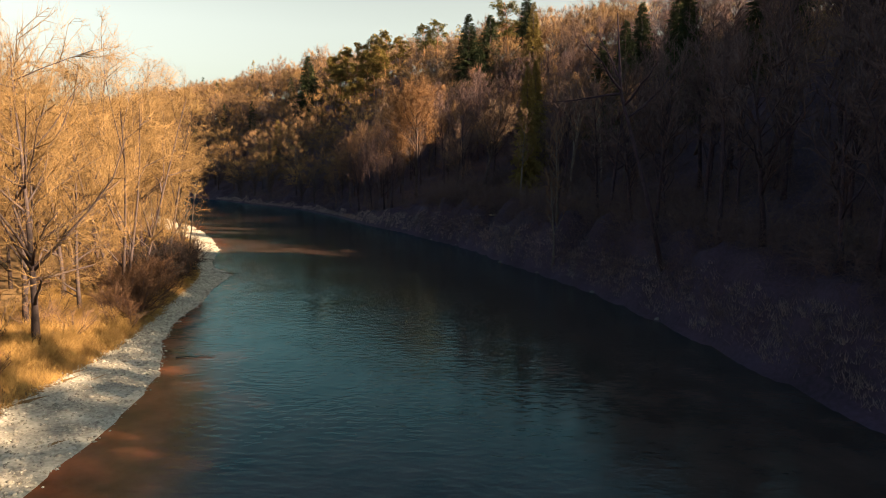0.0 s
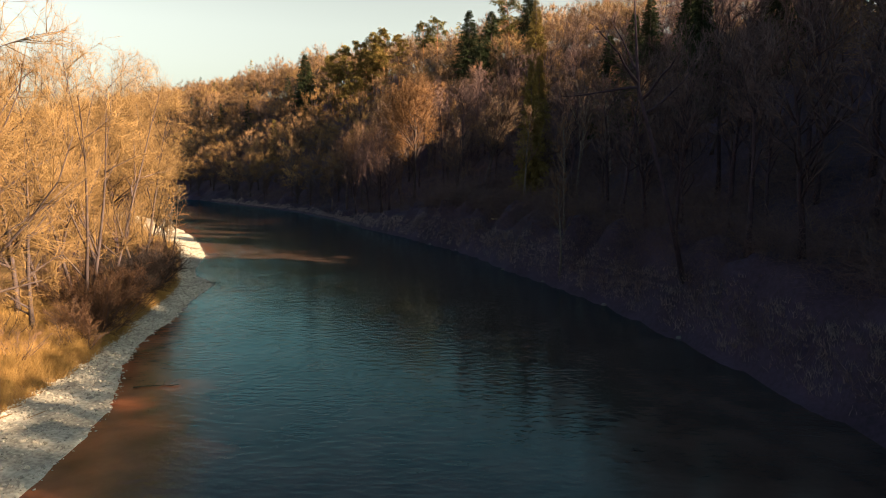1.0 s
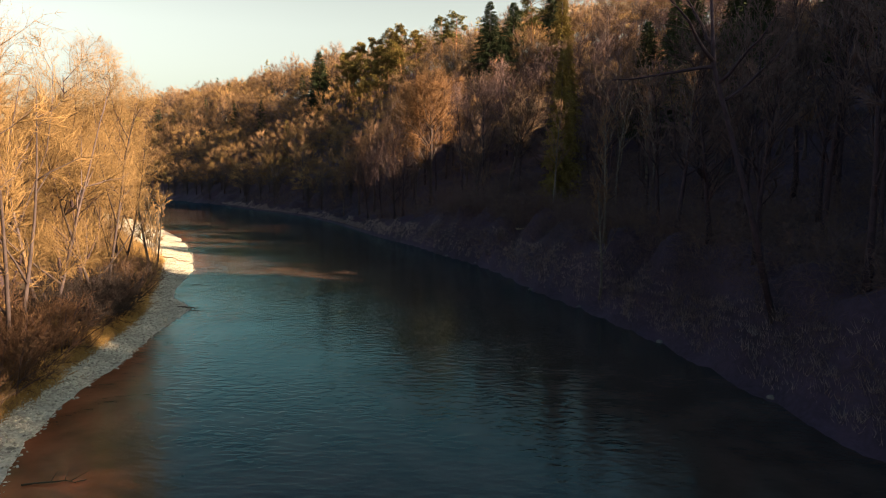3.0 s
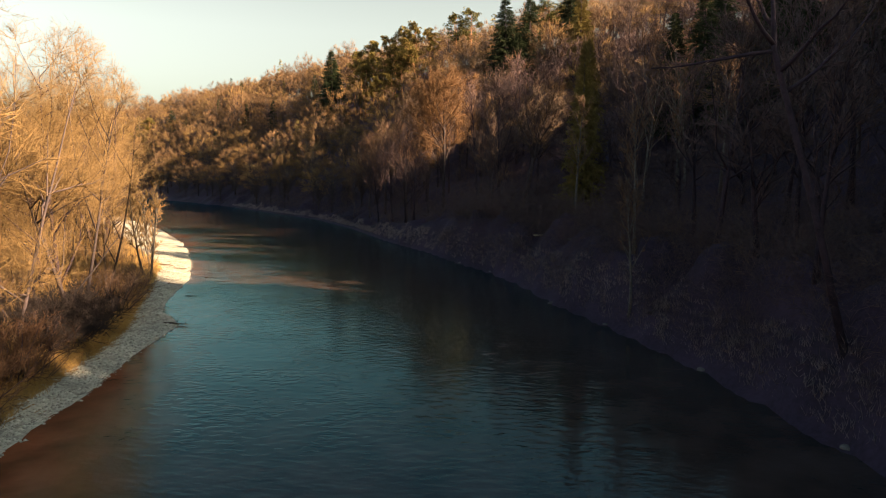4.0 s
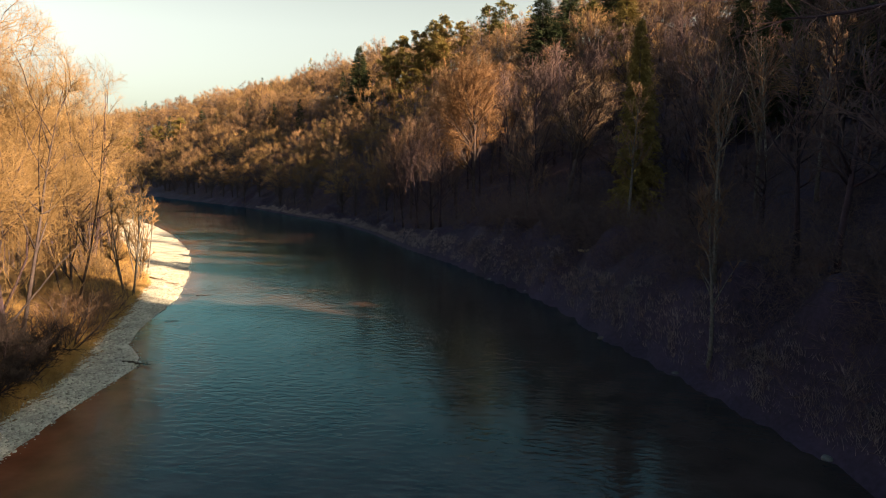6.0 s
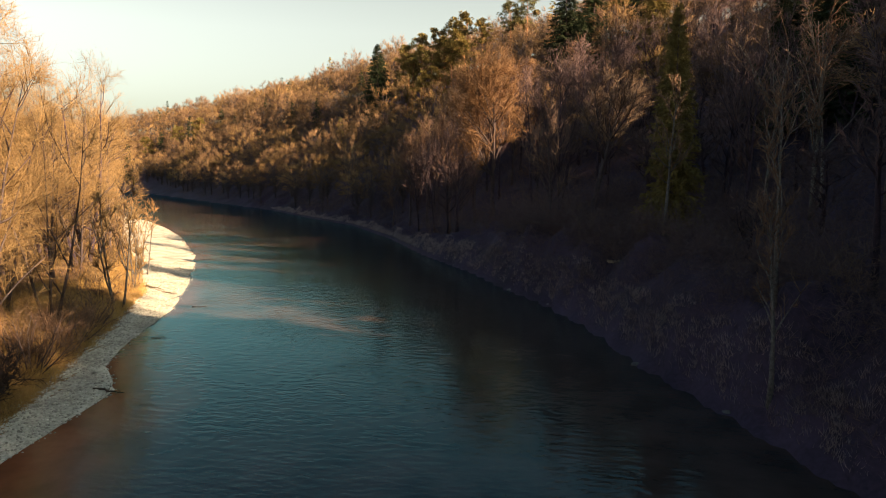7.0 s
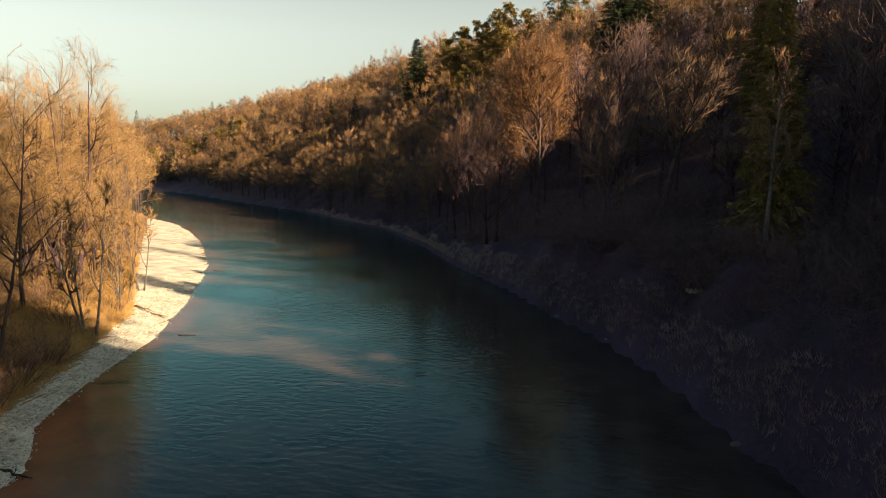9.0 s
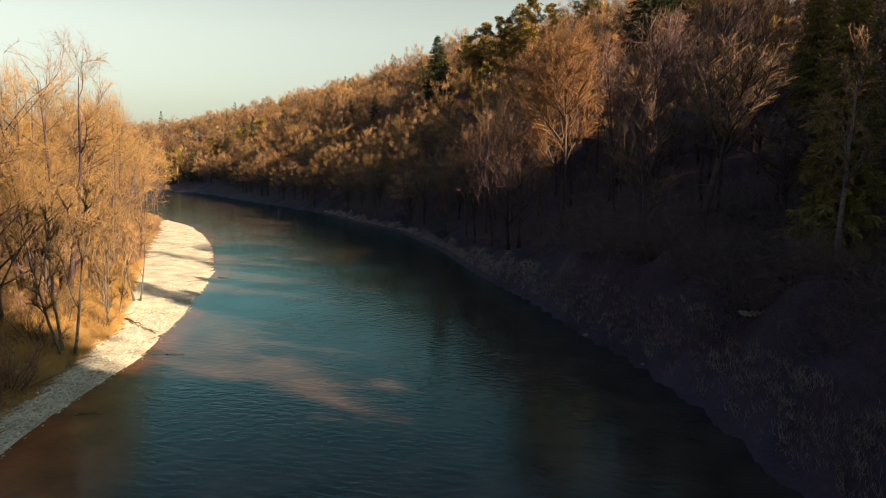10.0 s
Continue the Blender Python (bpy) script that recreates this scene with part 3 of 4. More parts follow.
gravel_bar = tagged(new("gravel_bar", bar_geo.mesh("gravel_bar", GRAVEL, True)), "pale grey gravel bar along the river's edge", "gravel bar", kind="structure")

far_side = resample(RIGHT[(RIGHT[:, 1] > 395) & (RIGHT[:, 1] < 510)], 60)
lean = np.gradient(far_side, axis=0)
lean = np.stack([-lean[:, 1], lean[:, 0]], 1) / np.linalg.norm(lean, axis=1, keepdims=True)
u = np.linspace(-3, 9, 8)[None, :, None]
fx, fy = np.moveaxis(far_side[:, None] + lean[:, None] * u * (1 + 0.25 * np.sin(np.arange(60) * 0.5))[:, None, None], -1, 0)
fz = 0.5 - 0.06 * (u[..., 0] + 3) + 0.05 * waves(fx, fy, 6, 9)
far_bar_geo = Geo()
idx = np.arange(fx.size).reshape(fx.shape)
quads = np.stack([idx[:-1, :-1], idx[1:, :-1], idx[1:, 1:], idx[:-1, 1:]], -1).reshape(-1, 4)
far_bar_geo.add(np.stack([fx, fy, fz], -1), np.concatenate([quads[:, [0, 1, 2]], quads[:, [0, 2, 3]]]))
tagged(new("gravel_bar", far_bar_geo.mesh("gravel_bar", GRAVEL, True)), "pale gravel bar at the far bend of the river", "gravel bar", kind="structure")

# ---- right bank: single trees that stand out ----
BARE_FINE = [bare_tree_geo(11 + i, 22, 6.5, 3, limbs=24, twig=0.03) for i in range(1)]
BARE_MID = [bare_tree_geo(31 + i, 22, 6.0, 2, limbs=16, twig=0.026) for i in range(4)]
ASH_FAN = [bare_tree_geo(45, 24, 5.2, 2, limbs=24, twig=0.02, start=0.5, flare=30, up=1.6, many=1.2)]
FORKED = [bare_tree_geo(47 + i, 22, 5.0, 2, limbs=11, twig=0.013, start=0.3, flare=38, many=0.55, girth=0.006) for i in range(2)]
SLIM_MID = [bare_tree_geo(51 + i, 22, 3.2, 2, limbs=17, twig=0.024, start=0.35, flare=32) for i in range(3)]
SPRUCE = [spruce_geo(61 + i, 25, 4.2, 2) for i in range(2)]
DENSE = [spruce_geo(65 + i, 30, 5.5, 3) for i in range(2)]
PINES = [pine_geo(71 + i, 25, 4.5, 2) for i in range(3)]
FULL_PINES = [pine_geo(75 + i, 22, 5.0, 3, bare=0.2) for i in range(2)]


def meshes(pair, bark, leaf):
    return pair[0].mesh("trunk", bark, True), pair[1].mesh("crown", leaf)


LIB = {
    "bare_red": [meshes(g, BARK, RED_TWIG) for g in BARE_MID],
    "bare_brown": [meshes(g, BARK, BROWN_TWIG) for g in BARE_MID],
    "slim_brown": [meshes(g, BARK, BROWN_TWIG) for g in SLIM_MID],
    "birch": [meshes(g, BIRCH, RED_TWIG) for g in SLIM_MID],
    "shade_bare": [meshes(g, DARK_SHADE_BARK, SHADE_TWIG) for g in BARE_MID],
    "shade_slim": [meshes(g, DARK_SHADE_BARK, SHADE_TWIG) for g in SLIM_MID],
    "spruce": [meshes(g, BARK, NEEDLE) for g in SPRUCE],
    "dense_spruce": [meshes(g, BARK, NEEDLE) for g in DENSE],
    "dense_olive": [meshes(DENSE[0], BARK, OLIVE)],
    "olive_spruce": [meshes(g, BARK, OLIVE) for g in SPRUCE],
    "pine": [meshes(g, PINE_BARK, PINE_NEEDLE) for g in PINES],
    "full_pine": [meshes(g, PINE_BARK, OLIVE) for g in FULL_PINES],
    "ash": [meshes(g, BARK, ASH_TWIG) for g in ASH_FAN],
    "forked": [meshes(g, BIRCH, ASH_TWIG) for g in FORKED],
    "fine_red": [meshes(g, BARK, HERO_TWIG) for g in BARE_FINE],
}
INFO = {
    "bare_red": ("leafless_tree", "leafless tree with reddish-brown twigs on the slope", "tree"),
    "bare_brown": ("leafless_tree", "leafless brown tree on the wooded slope", "tree"),
    "slim_brown": ("leafless_tree", "slender leafless tree with upright brown branches", "tree"),
    "shade_bare": ("leafless_tree", "leafless tree with the slope's shade painted into its colour", "tree"),
    "shade_slim": ("leafless_tree", "slender leafless tree, the hill's shade put into its colour", "tree"),
    "birch": ("birch_tree", "slender leafless birch with pale bark", "birch"),
    "spruce": ("spruce_tree", "dark green spruce on the wooded slope", "spruce"),
    "dense_spruce": ("spruce_tree", "tall nearly black spruce on the skyline", "spruce"),
    "dense_olive": ("spruce_tree", "tall olive-green sunlit spruce on the slope", "spruce"),
    "olive_spruce": ("spruce_tree", "olive-green sunlit conifer on the slope", "conifer"),
    "pine": ("pine_tree", "tall pine with bare trunk and loose olive crown", "pine"),
    "full_pine": ("pine_tree", "broad olive-green pine on the sunlit skyline", "pine"),
    "ash": ("ash_tree", "tall leafless ash with fanned pale-brown upright branches", "tree"),
    "forked": ("leafless_tree", "sparse leafless tree with pale forked sunlit branches", "tree"),
    "fine_red": ("leafless_tree", "large leafless broadleaf tree with reddish crown", "tree"),
}
FIRST = {}


def plant(kind, x, y, turn, tall, wide, variant=0, label=""):
    """A tree of a kind, tall metres high and wide metres across."""
    base_h, base_w = {"spruce": (25, 8.4), "olive_spruce": (25, 8.4), "pine": (25, 9), "full_pine": (22, 10), "dense_spruce": (30, 11), "dense_olive": (30, 11), "slim_brown": (22, 7), "shade_slim": (22, 7), "birch": (22, 7), "ash": (24, 10.4), "forked": (22, 10)}.get(kind, (22, 13))
    m = pose(x, y, float(height(x, y)) - 0.15, 0, 0, turn) @ Matrix.Diagonal((wide / base_w, wide / base_w, tall / base_h, 1))
    key = (kind, variant % len(LIB[kind]))
    if key not in FIRST:
        name, text, cat = INFO[kind]
        top = tagged(new(name), text, cat, "trees of the right bank")
        trunk, crown = LIB[kind][key[1]]
        part("trunk", trunk, None, top)
        part("crown", crown, None, top)
        top.matrix_world = m
        FIRST[key] = top
        ob = top
    else:
        ob = copy_thing(FIRST[key], Matrix.Identity(4))
        ob.matrix_basis = m
    if label:
        ob["label"] = label
    return ob


plant("fine_red", -7.8, 150, 20, 28.5, 19, 0, "large leafless oak with tiered reddish crown")
plant("ash", 6.2, 120, 130, 20, 15)
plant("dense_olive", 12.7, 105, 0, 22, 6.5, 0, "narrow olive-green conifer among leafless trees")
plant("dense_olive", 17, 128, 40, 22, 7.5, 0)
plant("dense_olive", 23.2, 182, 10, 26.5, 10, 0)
plant("dense_spruce", 6.0, 206, 10, 30, 16, 0)
plant("dense_spruce", 13.0, 210, 80, 26, 16, 1)
plant("dense_spruce", 9.0, 196, 30, 20, 11, 1)
plant("pine", 19.2, 216, 40, 27, 11, 1)
plant("dense_spruce", 25.5, 218, 40, 26, 13, 0)
plant("pine", -10.6, 269, 0, 24, 9, 0)
plant("pine", -4.9, 268, 70, 23.5, 11, 2)
for x, y, hgt, var in ((-53.6, 290, 25, 0), (-46, 290, 27, 1), (-39, 291, 25, 0), (-32.3, 290, 27, 1), (-26.7, 286, 25.5, 0), (-21.4, 284, 21.5, 1), (-46.8, 276, 21.5, 1),
                       (-38.7, 272, 20, 0), (-31.6, 272, 17, 1), (-26, 270, 16, 0), (-39, 258, 15, 1), (-33, 258, 14, 0), (-50, 283, 22, 0), (-35.5, 281, 22, 1), (-29, 279, 21, 0)):
    plant("full_pine", x, y, x * 7, hgt, 11.5, var)
for i, (x, y, hgt) in enumerate(((-203, 431, 24), (-222, 436, 27), (-235, 448, 27), (-246, 450, 26), (-258, 450, 26), (-270, 452, 27), (-284, 450, 29), (-298, 450, 30), (-310, 455, 30))):
    plant("full_pine" if i % 2 else "spruce", x, y, i * 40, hgt, 13, i)
plant("dense_spruce", -61.8, 284, 0, 32, 17, 0)
for i, (x, y, hgt) in enumerate(((-70, 262, 17), (-92, 300, 21), (-118, 338, 19), (-101, 345, 20), (-78, 318, 20), (-132, 332, 16), (-165, 372, 18), (-176, 395, 20))):
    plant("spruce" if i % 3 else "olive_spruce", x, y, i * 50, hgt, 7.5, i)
plant("spruce", -150, 380, 0, 22, 7, 1)
plant("spruce", -138, 384, 0, 25, 10, 0)
for i, (x, y, hgt) in enumerate(((38, 104.5, 22), (48, 101, 22), (41, 118, 24), (33, 123, 22), (45, 126, 24), (55, 107, 24), (38, 130, 23), (30, 128, 20))):
    plant("dense_spruce", x, y, i * 65, hgt, 10, i, "dark dense spruce high on the shaded slope")
plant("birch", 13.6, 79.8, 0, 15, 4, 0)
plant("birch", 12.9, 77.5, 90, 14, 4, 1)
plant("birch", 11.4, 100.5, 30, 16, 5, 2)
plant("forked", 18.6, 97.4, 60, 20, 11, 0)
plant("forked", 23.6, 99.5, 200, 21, 11, 1)
plant("birch", 22.4, 97.6, 200, 19, 6, 1)
plant("birch", 25.4, 92.4, 20, 17, 5, 2)
plant("birch", 29.5, 130, 20, 20, 6, 0)


def overhanging_tree():
    """A tree leaning out from the bank, darkened by painted-in shade, with long limbs over the water."""
    r = np.random.RandomState(401)
    top = tagged(new("leaning_tree"), "leafless tree leaning out over the river, shade put into its colour", "tree", "trees of the right bank")
    trunk, crown = Geo(), Geo()
    foot = float(height(19.6, 57.4))
    stem = np.array([(0, 0, -0.4), (-1.6, 0.6, 11 - foot), (-4.1, 1.2, 19.9 - foot), (-4.6, 1.5, 27 - foot)])[None]
    trunk.tubes(stem, np.array([[0.22, 0.18, 0.15, 0.05]]), 8)
    joint = stem[0, 2]
    ways = ((-1.0, -0.05, 0.06, 6.2), (-0.75, 0.0, 0.6, 6.0), (0.7, 0.3, 0.6, 6.0), (-0.3, 0.8, 0.6, 5.5), (0.2, -0.7, 0.7, 5.5))
    d = np.array([w[:3] for w in ways])
    start = joint + np.array([(0, 0, 0), (0, 0, 0.3), (0.5, -0.15, -2.2), (0, 0.05, 1.2), (0.25, -0.05, -1.1)])
    limb = bent(r, start, d / np.linalg.norm(d, axis=1, keepdims=True), np.array([w[3] for w in ways]), 7, 0.17, 0.0)
    trunk.tubes(limb, np.linspace(0.13, 0.03, 7)[None] * np.ones((5, 1)), 6)
    q, e = along(limb, r.uniform(0.2, 1, (5, 16)))
    q, e = q.reshape(-1, 3), offshoots(r, e, 45, 0.2).reshape(-1, 3)
    b = bent(r, q, e, r.uniform(1.0, 2.4, len(q)), 3, 0.12, 0.03)
    crown.tubes(b, np.array([[0.03, 0.02, 0.01]]) * np.ones((len(b), 1)), 3)
    q, e = along(b, r.uniform(0.1, 1, (len(b), 9)))
    crown.cones(q.reshape(-1, 3), offshoots(r, e, 42, 0.1).reshape(-1, 3), r.uniform(0.3, 0.9, len(b) * 9), 0.008)
    part("trunk", trunk, DARK_SHADE_BARK, top, smooth=True)
    part("crown", crown, SHADE_TWIG, top)
    top.matrix_world = pose(19.6, 57.4, foot)
    return top


overhanging_tree()

# the wood on the slope
rs = np.random.RandomState(5)
taken = [o.matrix_basis.translation.to_2d() for o in scene.objects if o.get("group") == "trees of the right bank"]
cells = {}


def free(x, y, gap):
    i, j = int(x // 8), int(y // 8)
    for a in range(i - 2, i + 3):
        for b in range(j - 2, j + 3):
            for px, py in cells.get((a, b), ()):
                if (px - x) ** 2 + (py - y) ** 2 < gap * gap:
                    return False
    return True


for q in taken:
    cells.setdefault((int(q.x // 8), int(q.y // 8)), []).append((q.x, q.y))
SUNNY = ((89.6, 91.6), (95.2, 97), (100.5, 105.5), (115.5, 119), (134, 139), (148, 152.5))   # gaps that let the sun in
# where the low sun comes through: the lane's middle, half its width, the x and height it reaches
CORRIDORS = ((96.4, 3.5, -14, 0), (90.0, 2.9, -5, 0), (103.0, 2.9, -23, 0), (148.4, 10.0, -8, 17), (121.4, 8.0, 6, 17))


def sun_room(x, y, ground_z):
    """How tall a tree may grow at (x, y) without shading what the sun reaches ."""
    lane, room = y + 0.231 * x, 99.0
    for mid, half, x0, z0 in CORRIDORS:
        if abs(lane - mid) < half and x > x0 + 4:
            room = min(room, z0 + 0.479 * (x - x0) - ground_z)
    return room


made = 0
far_list = []
xs, ys = rs.uniform(-520, 210, 170000), rs.uniform(-90, 620, 170000)
ds = -line_distance(RIGHT, xs, ys)
shore = ds < 26
order = np.argsort(~shore, kind="stable")
for x, y, d in zip(xs[order], ys[order], ds[order]):
    if not 3.5 < d < (112 if 120 < y < 330 else 130 if y > 120 else 140):
        continue
    dist = math.hypot(x, y - 40)
    crest = x > 75
    far = dist > 150 or crest or (y < 35 and x > 45)
    gap = 6.0 if crest else 4.8 if d > 14 and 98 < y < 170 else 4.2 if d < 26 and dist < 150 else 5.4 if dist < 150 else 7.6 if dist < 420 else 8.6
    # unseen crest: a dense added row shades the bar, the glade passes dapples
    shade_row = crest and 42 < y + 0.231 * x < 79
    gap = 4.2 if shade_row else gap
    glade = -12 < y < 22 and x > 40
    lane = y + 0.231 * x          # constant along a sun ray
    if x > 66 and 93 < lane < 134 and math.sin(lane * 1.05) + 0.7 * math.sin(lane * 0.43 + 1) < -0.1:
        continue
    if 112 < y < 151 and abs(x + 7 - (152 - y) * 0.07) < 4.8 or 98 < y < 116 and abs(x - 5.8) < 4:
        continue
    if d > 20 and any(a < lane < b for a, b in SUNNY) and rs.rand() < 0.9:
        continue
    if not free(x, y, gap * (1.2 if glade else 1.0)):
        continue
    room = sun_room(x, y, float(height(x, y)))
    if room < 7:
        continue
    cells.setdefault((int(x // 8), int(y // 8)), []).append((x, y))
    pick = rs.rand()
    if far or made >= 250:
        far_list.append((x, y, pick * (0.55 if (x > 35 and d > 45 and y > 90 and not crest) else 1.0) + (0.45 if (x > 35 and d > 45 and y > 90 and not crest) else 0.0), d, crest, room))
    else:
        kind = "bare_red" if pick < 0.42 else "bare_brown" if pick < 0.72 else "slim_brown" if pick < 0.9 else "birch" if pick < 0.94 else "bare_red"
        # trees standing in the hill's shade get the twigs with shade painted in
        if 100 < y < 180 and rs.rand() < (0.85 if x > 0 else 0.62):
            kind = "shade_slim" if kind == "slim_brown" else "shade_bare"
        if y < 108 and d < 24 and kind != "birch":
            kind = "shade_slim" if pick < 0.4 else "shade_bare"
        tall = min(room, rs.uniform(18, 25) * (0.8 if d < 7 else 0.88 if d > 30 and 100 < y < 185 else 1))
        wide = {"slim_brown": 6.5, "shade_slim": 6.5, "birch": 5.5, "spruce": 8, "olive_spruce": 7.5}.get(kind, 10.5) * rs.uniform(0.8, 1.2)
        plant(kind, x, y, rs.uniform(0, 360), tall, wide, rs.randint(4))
        made += 1

# far woods, past counting; CREST trees are unseen, added to cast shade
FAR = [dome_tree_geo(91 + i, 18, 5.8, clumps=40, fan=13, twig=0.066, start=0.1) for i in range(5)]
CREST = [dome_tree_geo(191 + i, 18, 5.8, clumps=9, fan=14, twig=0.06, start=0.04) for i in range(2)]
FAR_CON = [spruce_geo(95, 21, 4.8, 1), spruce_geo(97, 10.5, 2.9, 1)]


def bake(pieces, name, mat, label):
    out, tones = Geo(), []
    shades = np.random.RandomState(len(pieces))
    for geo, x, y, turn, s, w in pieces:
        v, f = np.concatenate(geo.v), np.concatenate(geo.f)
        c, sn = math.cos(turn), math.sin(turn)
        z = float(height(x, y))
        out.add(np.stack([(v[:, 0] * c - v[:, 1] * sn) * w + x, (v[:, 0] * sn + v[:, 1] * c) * w + y, v[:, 2] * s + z], 1), f)
        tones.append(np.full(len(v), shades.rand(), np.float32))
    me = out.mesh(name, mat)
    tones = np.concatenate(tones)
    if len(tones) == len(me.vertices):
        me.attributes.new("tone", "FLOAT", "POINT").data.foreach_set("value", tones)
    return tagged(new(name, me), label, "woods", kind="stuff")


bare_red, bare_brown, needles, olives, wood = [], [], [], [], []
for x, y, pick, d, crest, room in far_list:
    # unseen crest trees are sized to throw shadow bands across the bar
    turn, s, w = rs.uniform(0, 6.28), rs.uniform(0.75, 1.15) * (0.72 if -12 < y < 22 else 1.9 if crest and 78 < y + 0.231 * x < 134 else 0.85 if crest else 0.8 if d > 30 and 100 < y < 185 else 1), rs.uniform(0.9, 1.35)
    s = min(s * (1.2 if y > 330 else 1), room / 18)
    shade_row = crest and 42 < y + 0.231 * x < 79
    if shade_row:
        s, pick = 0.72 * s, 1.0
    if pick < (0.0 if crest and 78 < y + 0.231 * x < 134 else 0.35 if crest else 0.975) or (not crest and d < 70):
        t, c = CREST[rs.randint(2)] if crest or y < 35 else FAR[rs.randint(5)]
        (bare_red if rs.rand() < 0.45 else bare_brown).append((c, x, y, turn, s, w))
    else:
        t, c = FAR_CON[1 if crest else 0]
        s, w = (2 * s, 1.6 * w) if crest else (s, w)
        (needles if rs.rand() < 0.6 else olives).append((c, x, y, turn, s, w))
    wood.append((t, x, y, turn, s, w))
bake(bare_red, "far_woods", OAK_TWIG, "far reddish-brown leafless woods on the ridge")
bake(bare_brown, "far_woods", FAR_RED, "far brown leafless woods on the ridge")
bake(needles, "far_conifers", NEEDLE, "far dark conifers on the ridge, with unseen ones added to cast shade")
bake(olives, "far_conifers", OLIVE, "far olive conifers on the ridge, with unseen ones added to cast shade")
bake(wood, "far_tree_trunks", BARK, "far tree trunks on the ridge")

# undergrowth on the slope
UNDER = [bush_geo(161 + i, 3.2, 3.0, stems=6, twigs=6, twig=0.018, sub=2) for i in range(3)]
rs = np.random.RandomState(12)
brush_a, brush_b = [], []
ux, uy = np.r_[rs.uniform(-10, 60, 9000), rs.uniform(-260, 20, 30000)], np.r_[rs.uniform(10, 125, 9000), rs.uniform(100, 400, 30000)]
used = 0
ud = -line_distance(RIGHT, ux, uy)
for x, y, d in zip(ux, uy, ud):
    near = y < 125 and x > -10
    if 0.8 < d < 34 and rs.rand() < (0.95 if near and d < 8 else 0.5 if near else 0.32 if d < 14 and y < 230 else 0.3 if d < 6 or (y < 190 and d < 34) else 0.09) * (1.2 - d / 40):
        w, c = UNDER[rs.randint(3)]
        s = rs.uniform(0.5, 1.3) * (0.75 if d < 3 else 1.5 if y > 118 and d > 5 else 1)
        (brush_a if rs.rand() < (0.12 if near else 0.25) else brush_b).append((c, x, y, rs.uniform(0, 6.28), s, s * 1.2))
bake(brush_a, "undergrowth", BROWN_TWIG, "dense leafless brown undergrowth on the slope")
bake(brush_b, "undergrowth", SHADE_TWIG, "dense undergrowth on the slope, the hill's shade painted into it")

# ---- left bank ----
GOLD_FINE = [bare_tree_geo(111 + i, 20, 6.5, 3, stems=(1, 3, 1, 2)[i], limbs=20, twig=0.012, start=0.08, flare=55, up=0.4, girth=(0.009, 0.015, 0.009, 0.009)[i]) for i in range(4)]
GOLD_MID = [bare_tree_geo(121 + i, 20, 6.0, 2, stems=(1, 2, 3)[i], limbs=17, twig=0.0155, start=0.1, flare=52, up=0.4, girth=0.009, many=1.15) for i in range(3)]
SAPLING = [bare_tree_geo(131 + i, 12, 2.6, 2, stems=(3, 2)[i], limbs=16, twig=0.02, start=0.2, flare=32) for i in range(2)]
LIB.update({
    "gold_fine": [meshes(g, DARK_SHADE_BARK if i < 2 else BARK, GOLD_TWIG) for i, g in enumerate(GOLD_FINE)],
    "gold_mid": [meshes(g, BARK, GOLD_TWIG) for g in GOLD_MID],
    "sapling": [meshes(g, BIRCH, GOLD_TWIG) for g in SAPLING],
})
INFO.update({
    "gold_fine": ("willow_tree", "leafless golden-brown willow on the gravel bank", "tree"),
    "gold_mid": ("leafless_tree", "leafless sunlit golden tree in the floodplain wood", "tree"),
    "sapling": ("young_tree", "young leafless pale-barked tree at the gravel's edge", "tree"),
})


def plant_left(kind, x, y, turn, tall, wide, variant=0):
    base_h, base_w = {"sapling": (12, 5.5)}.get(kind, (20, 13))
    m = pose(x, y, float(height(x, y)) - 0.15, 0, 0, turn) @ Matrix.Diagonal((wide / base_w, wide / base_w, tall / base_h, 1))
    key = (kind, variant % len(LIB[kind]))
    if key not in FIRST:
        name, text, cat = INFO[kind]
        top = tagged(new(name), text, cat, "trees of the left bank")
        trunk, crown = LIB[kind][key[1]]
        part("trunk", trunk, None, top)
        part("crown", crown, None, top)
        top.matrix_world = m
        FIRST[key] = top
        return top
    ob = copy_thing(FIRST[key], Matrix.Identity(4))
    ob.matrix_basis = m
    return ob


LEFT_TREES = [("gold_fine", -37.4, 66.5, 0, 20, 14, 0), ("gold_fine", -44.5, 87.3, 40, 21, 14, 3), ("gold_fine", -56, 112, 0, 28, 17, 1),
              ("gold_fine", -33, 53, 200, 24, 14, 2), ("gold_fine", -34, 41, 100, 25, 14, 0), ("sapling", -41, 97.5, 0, 15, 6.5, 0),
              ("sapling", -45, 106, 90, 13, 5.5, 1), ("gold_fine", -50, 100, 10, 20, 13, 2), ("gold_mid", -64, 128, 0, 20, 13, 0),
              ("sapling", -50.5, 116, 10, 11, 5, 0), ("gold_mid", -73, 143, 60, 19, 12, 1), ("sapling", -47, 109, 200, 12, 5, 1)]
for row in LEFT_TREES:
    plant_left(*row)
    cells.setdefault((int(row[1] // 8), int(row[2] // 8)), []).append((row[1], row[2]))
rs = np.random.RandomState(8)
left_made, deep = 0, []
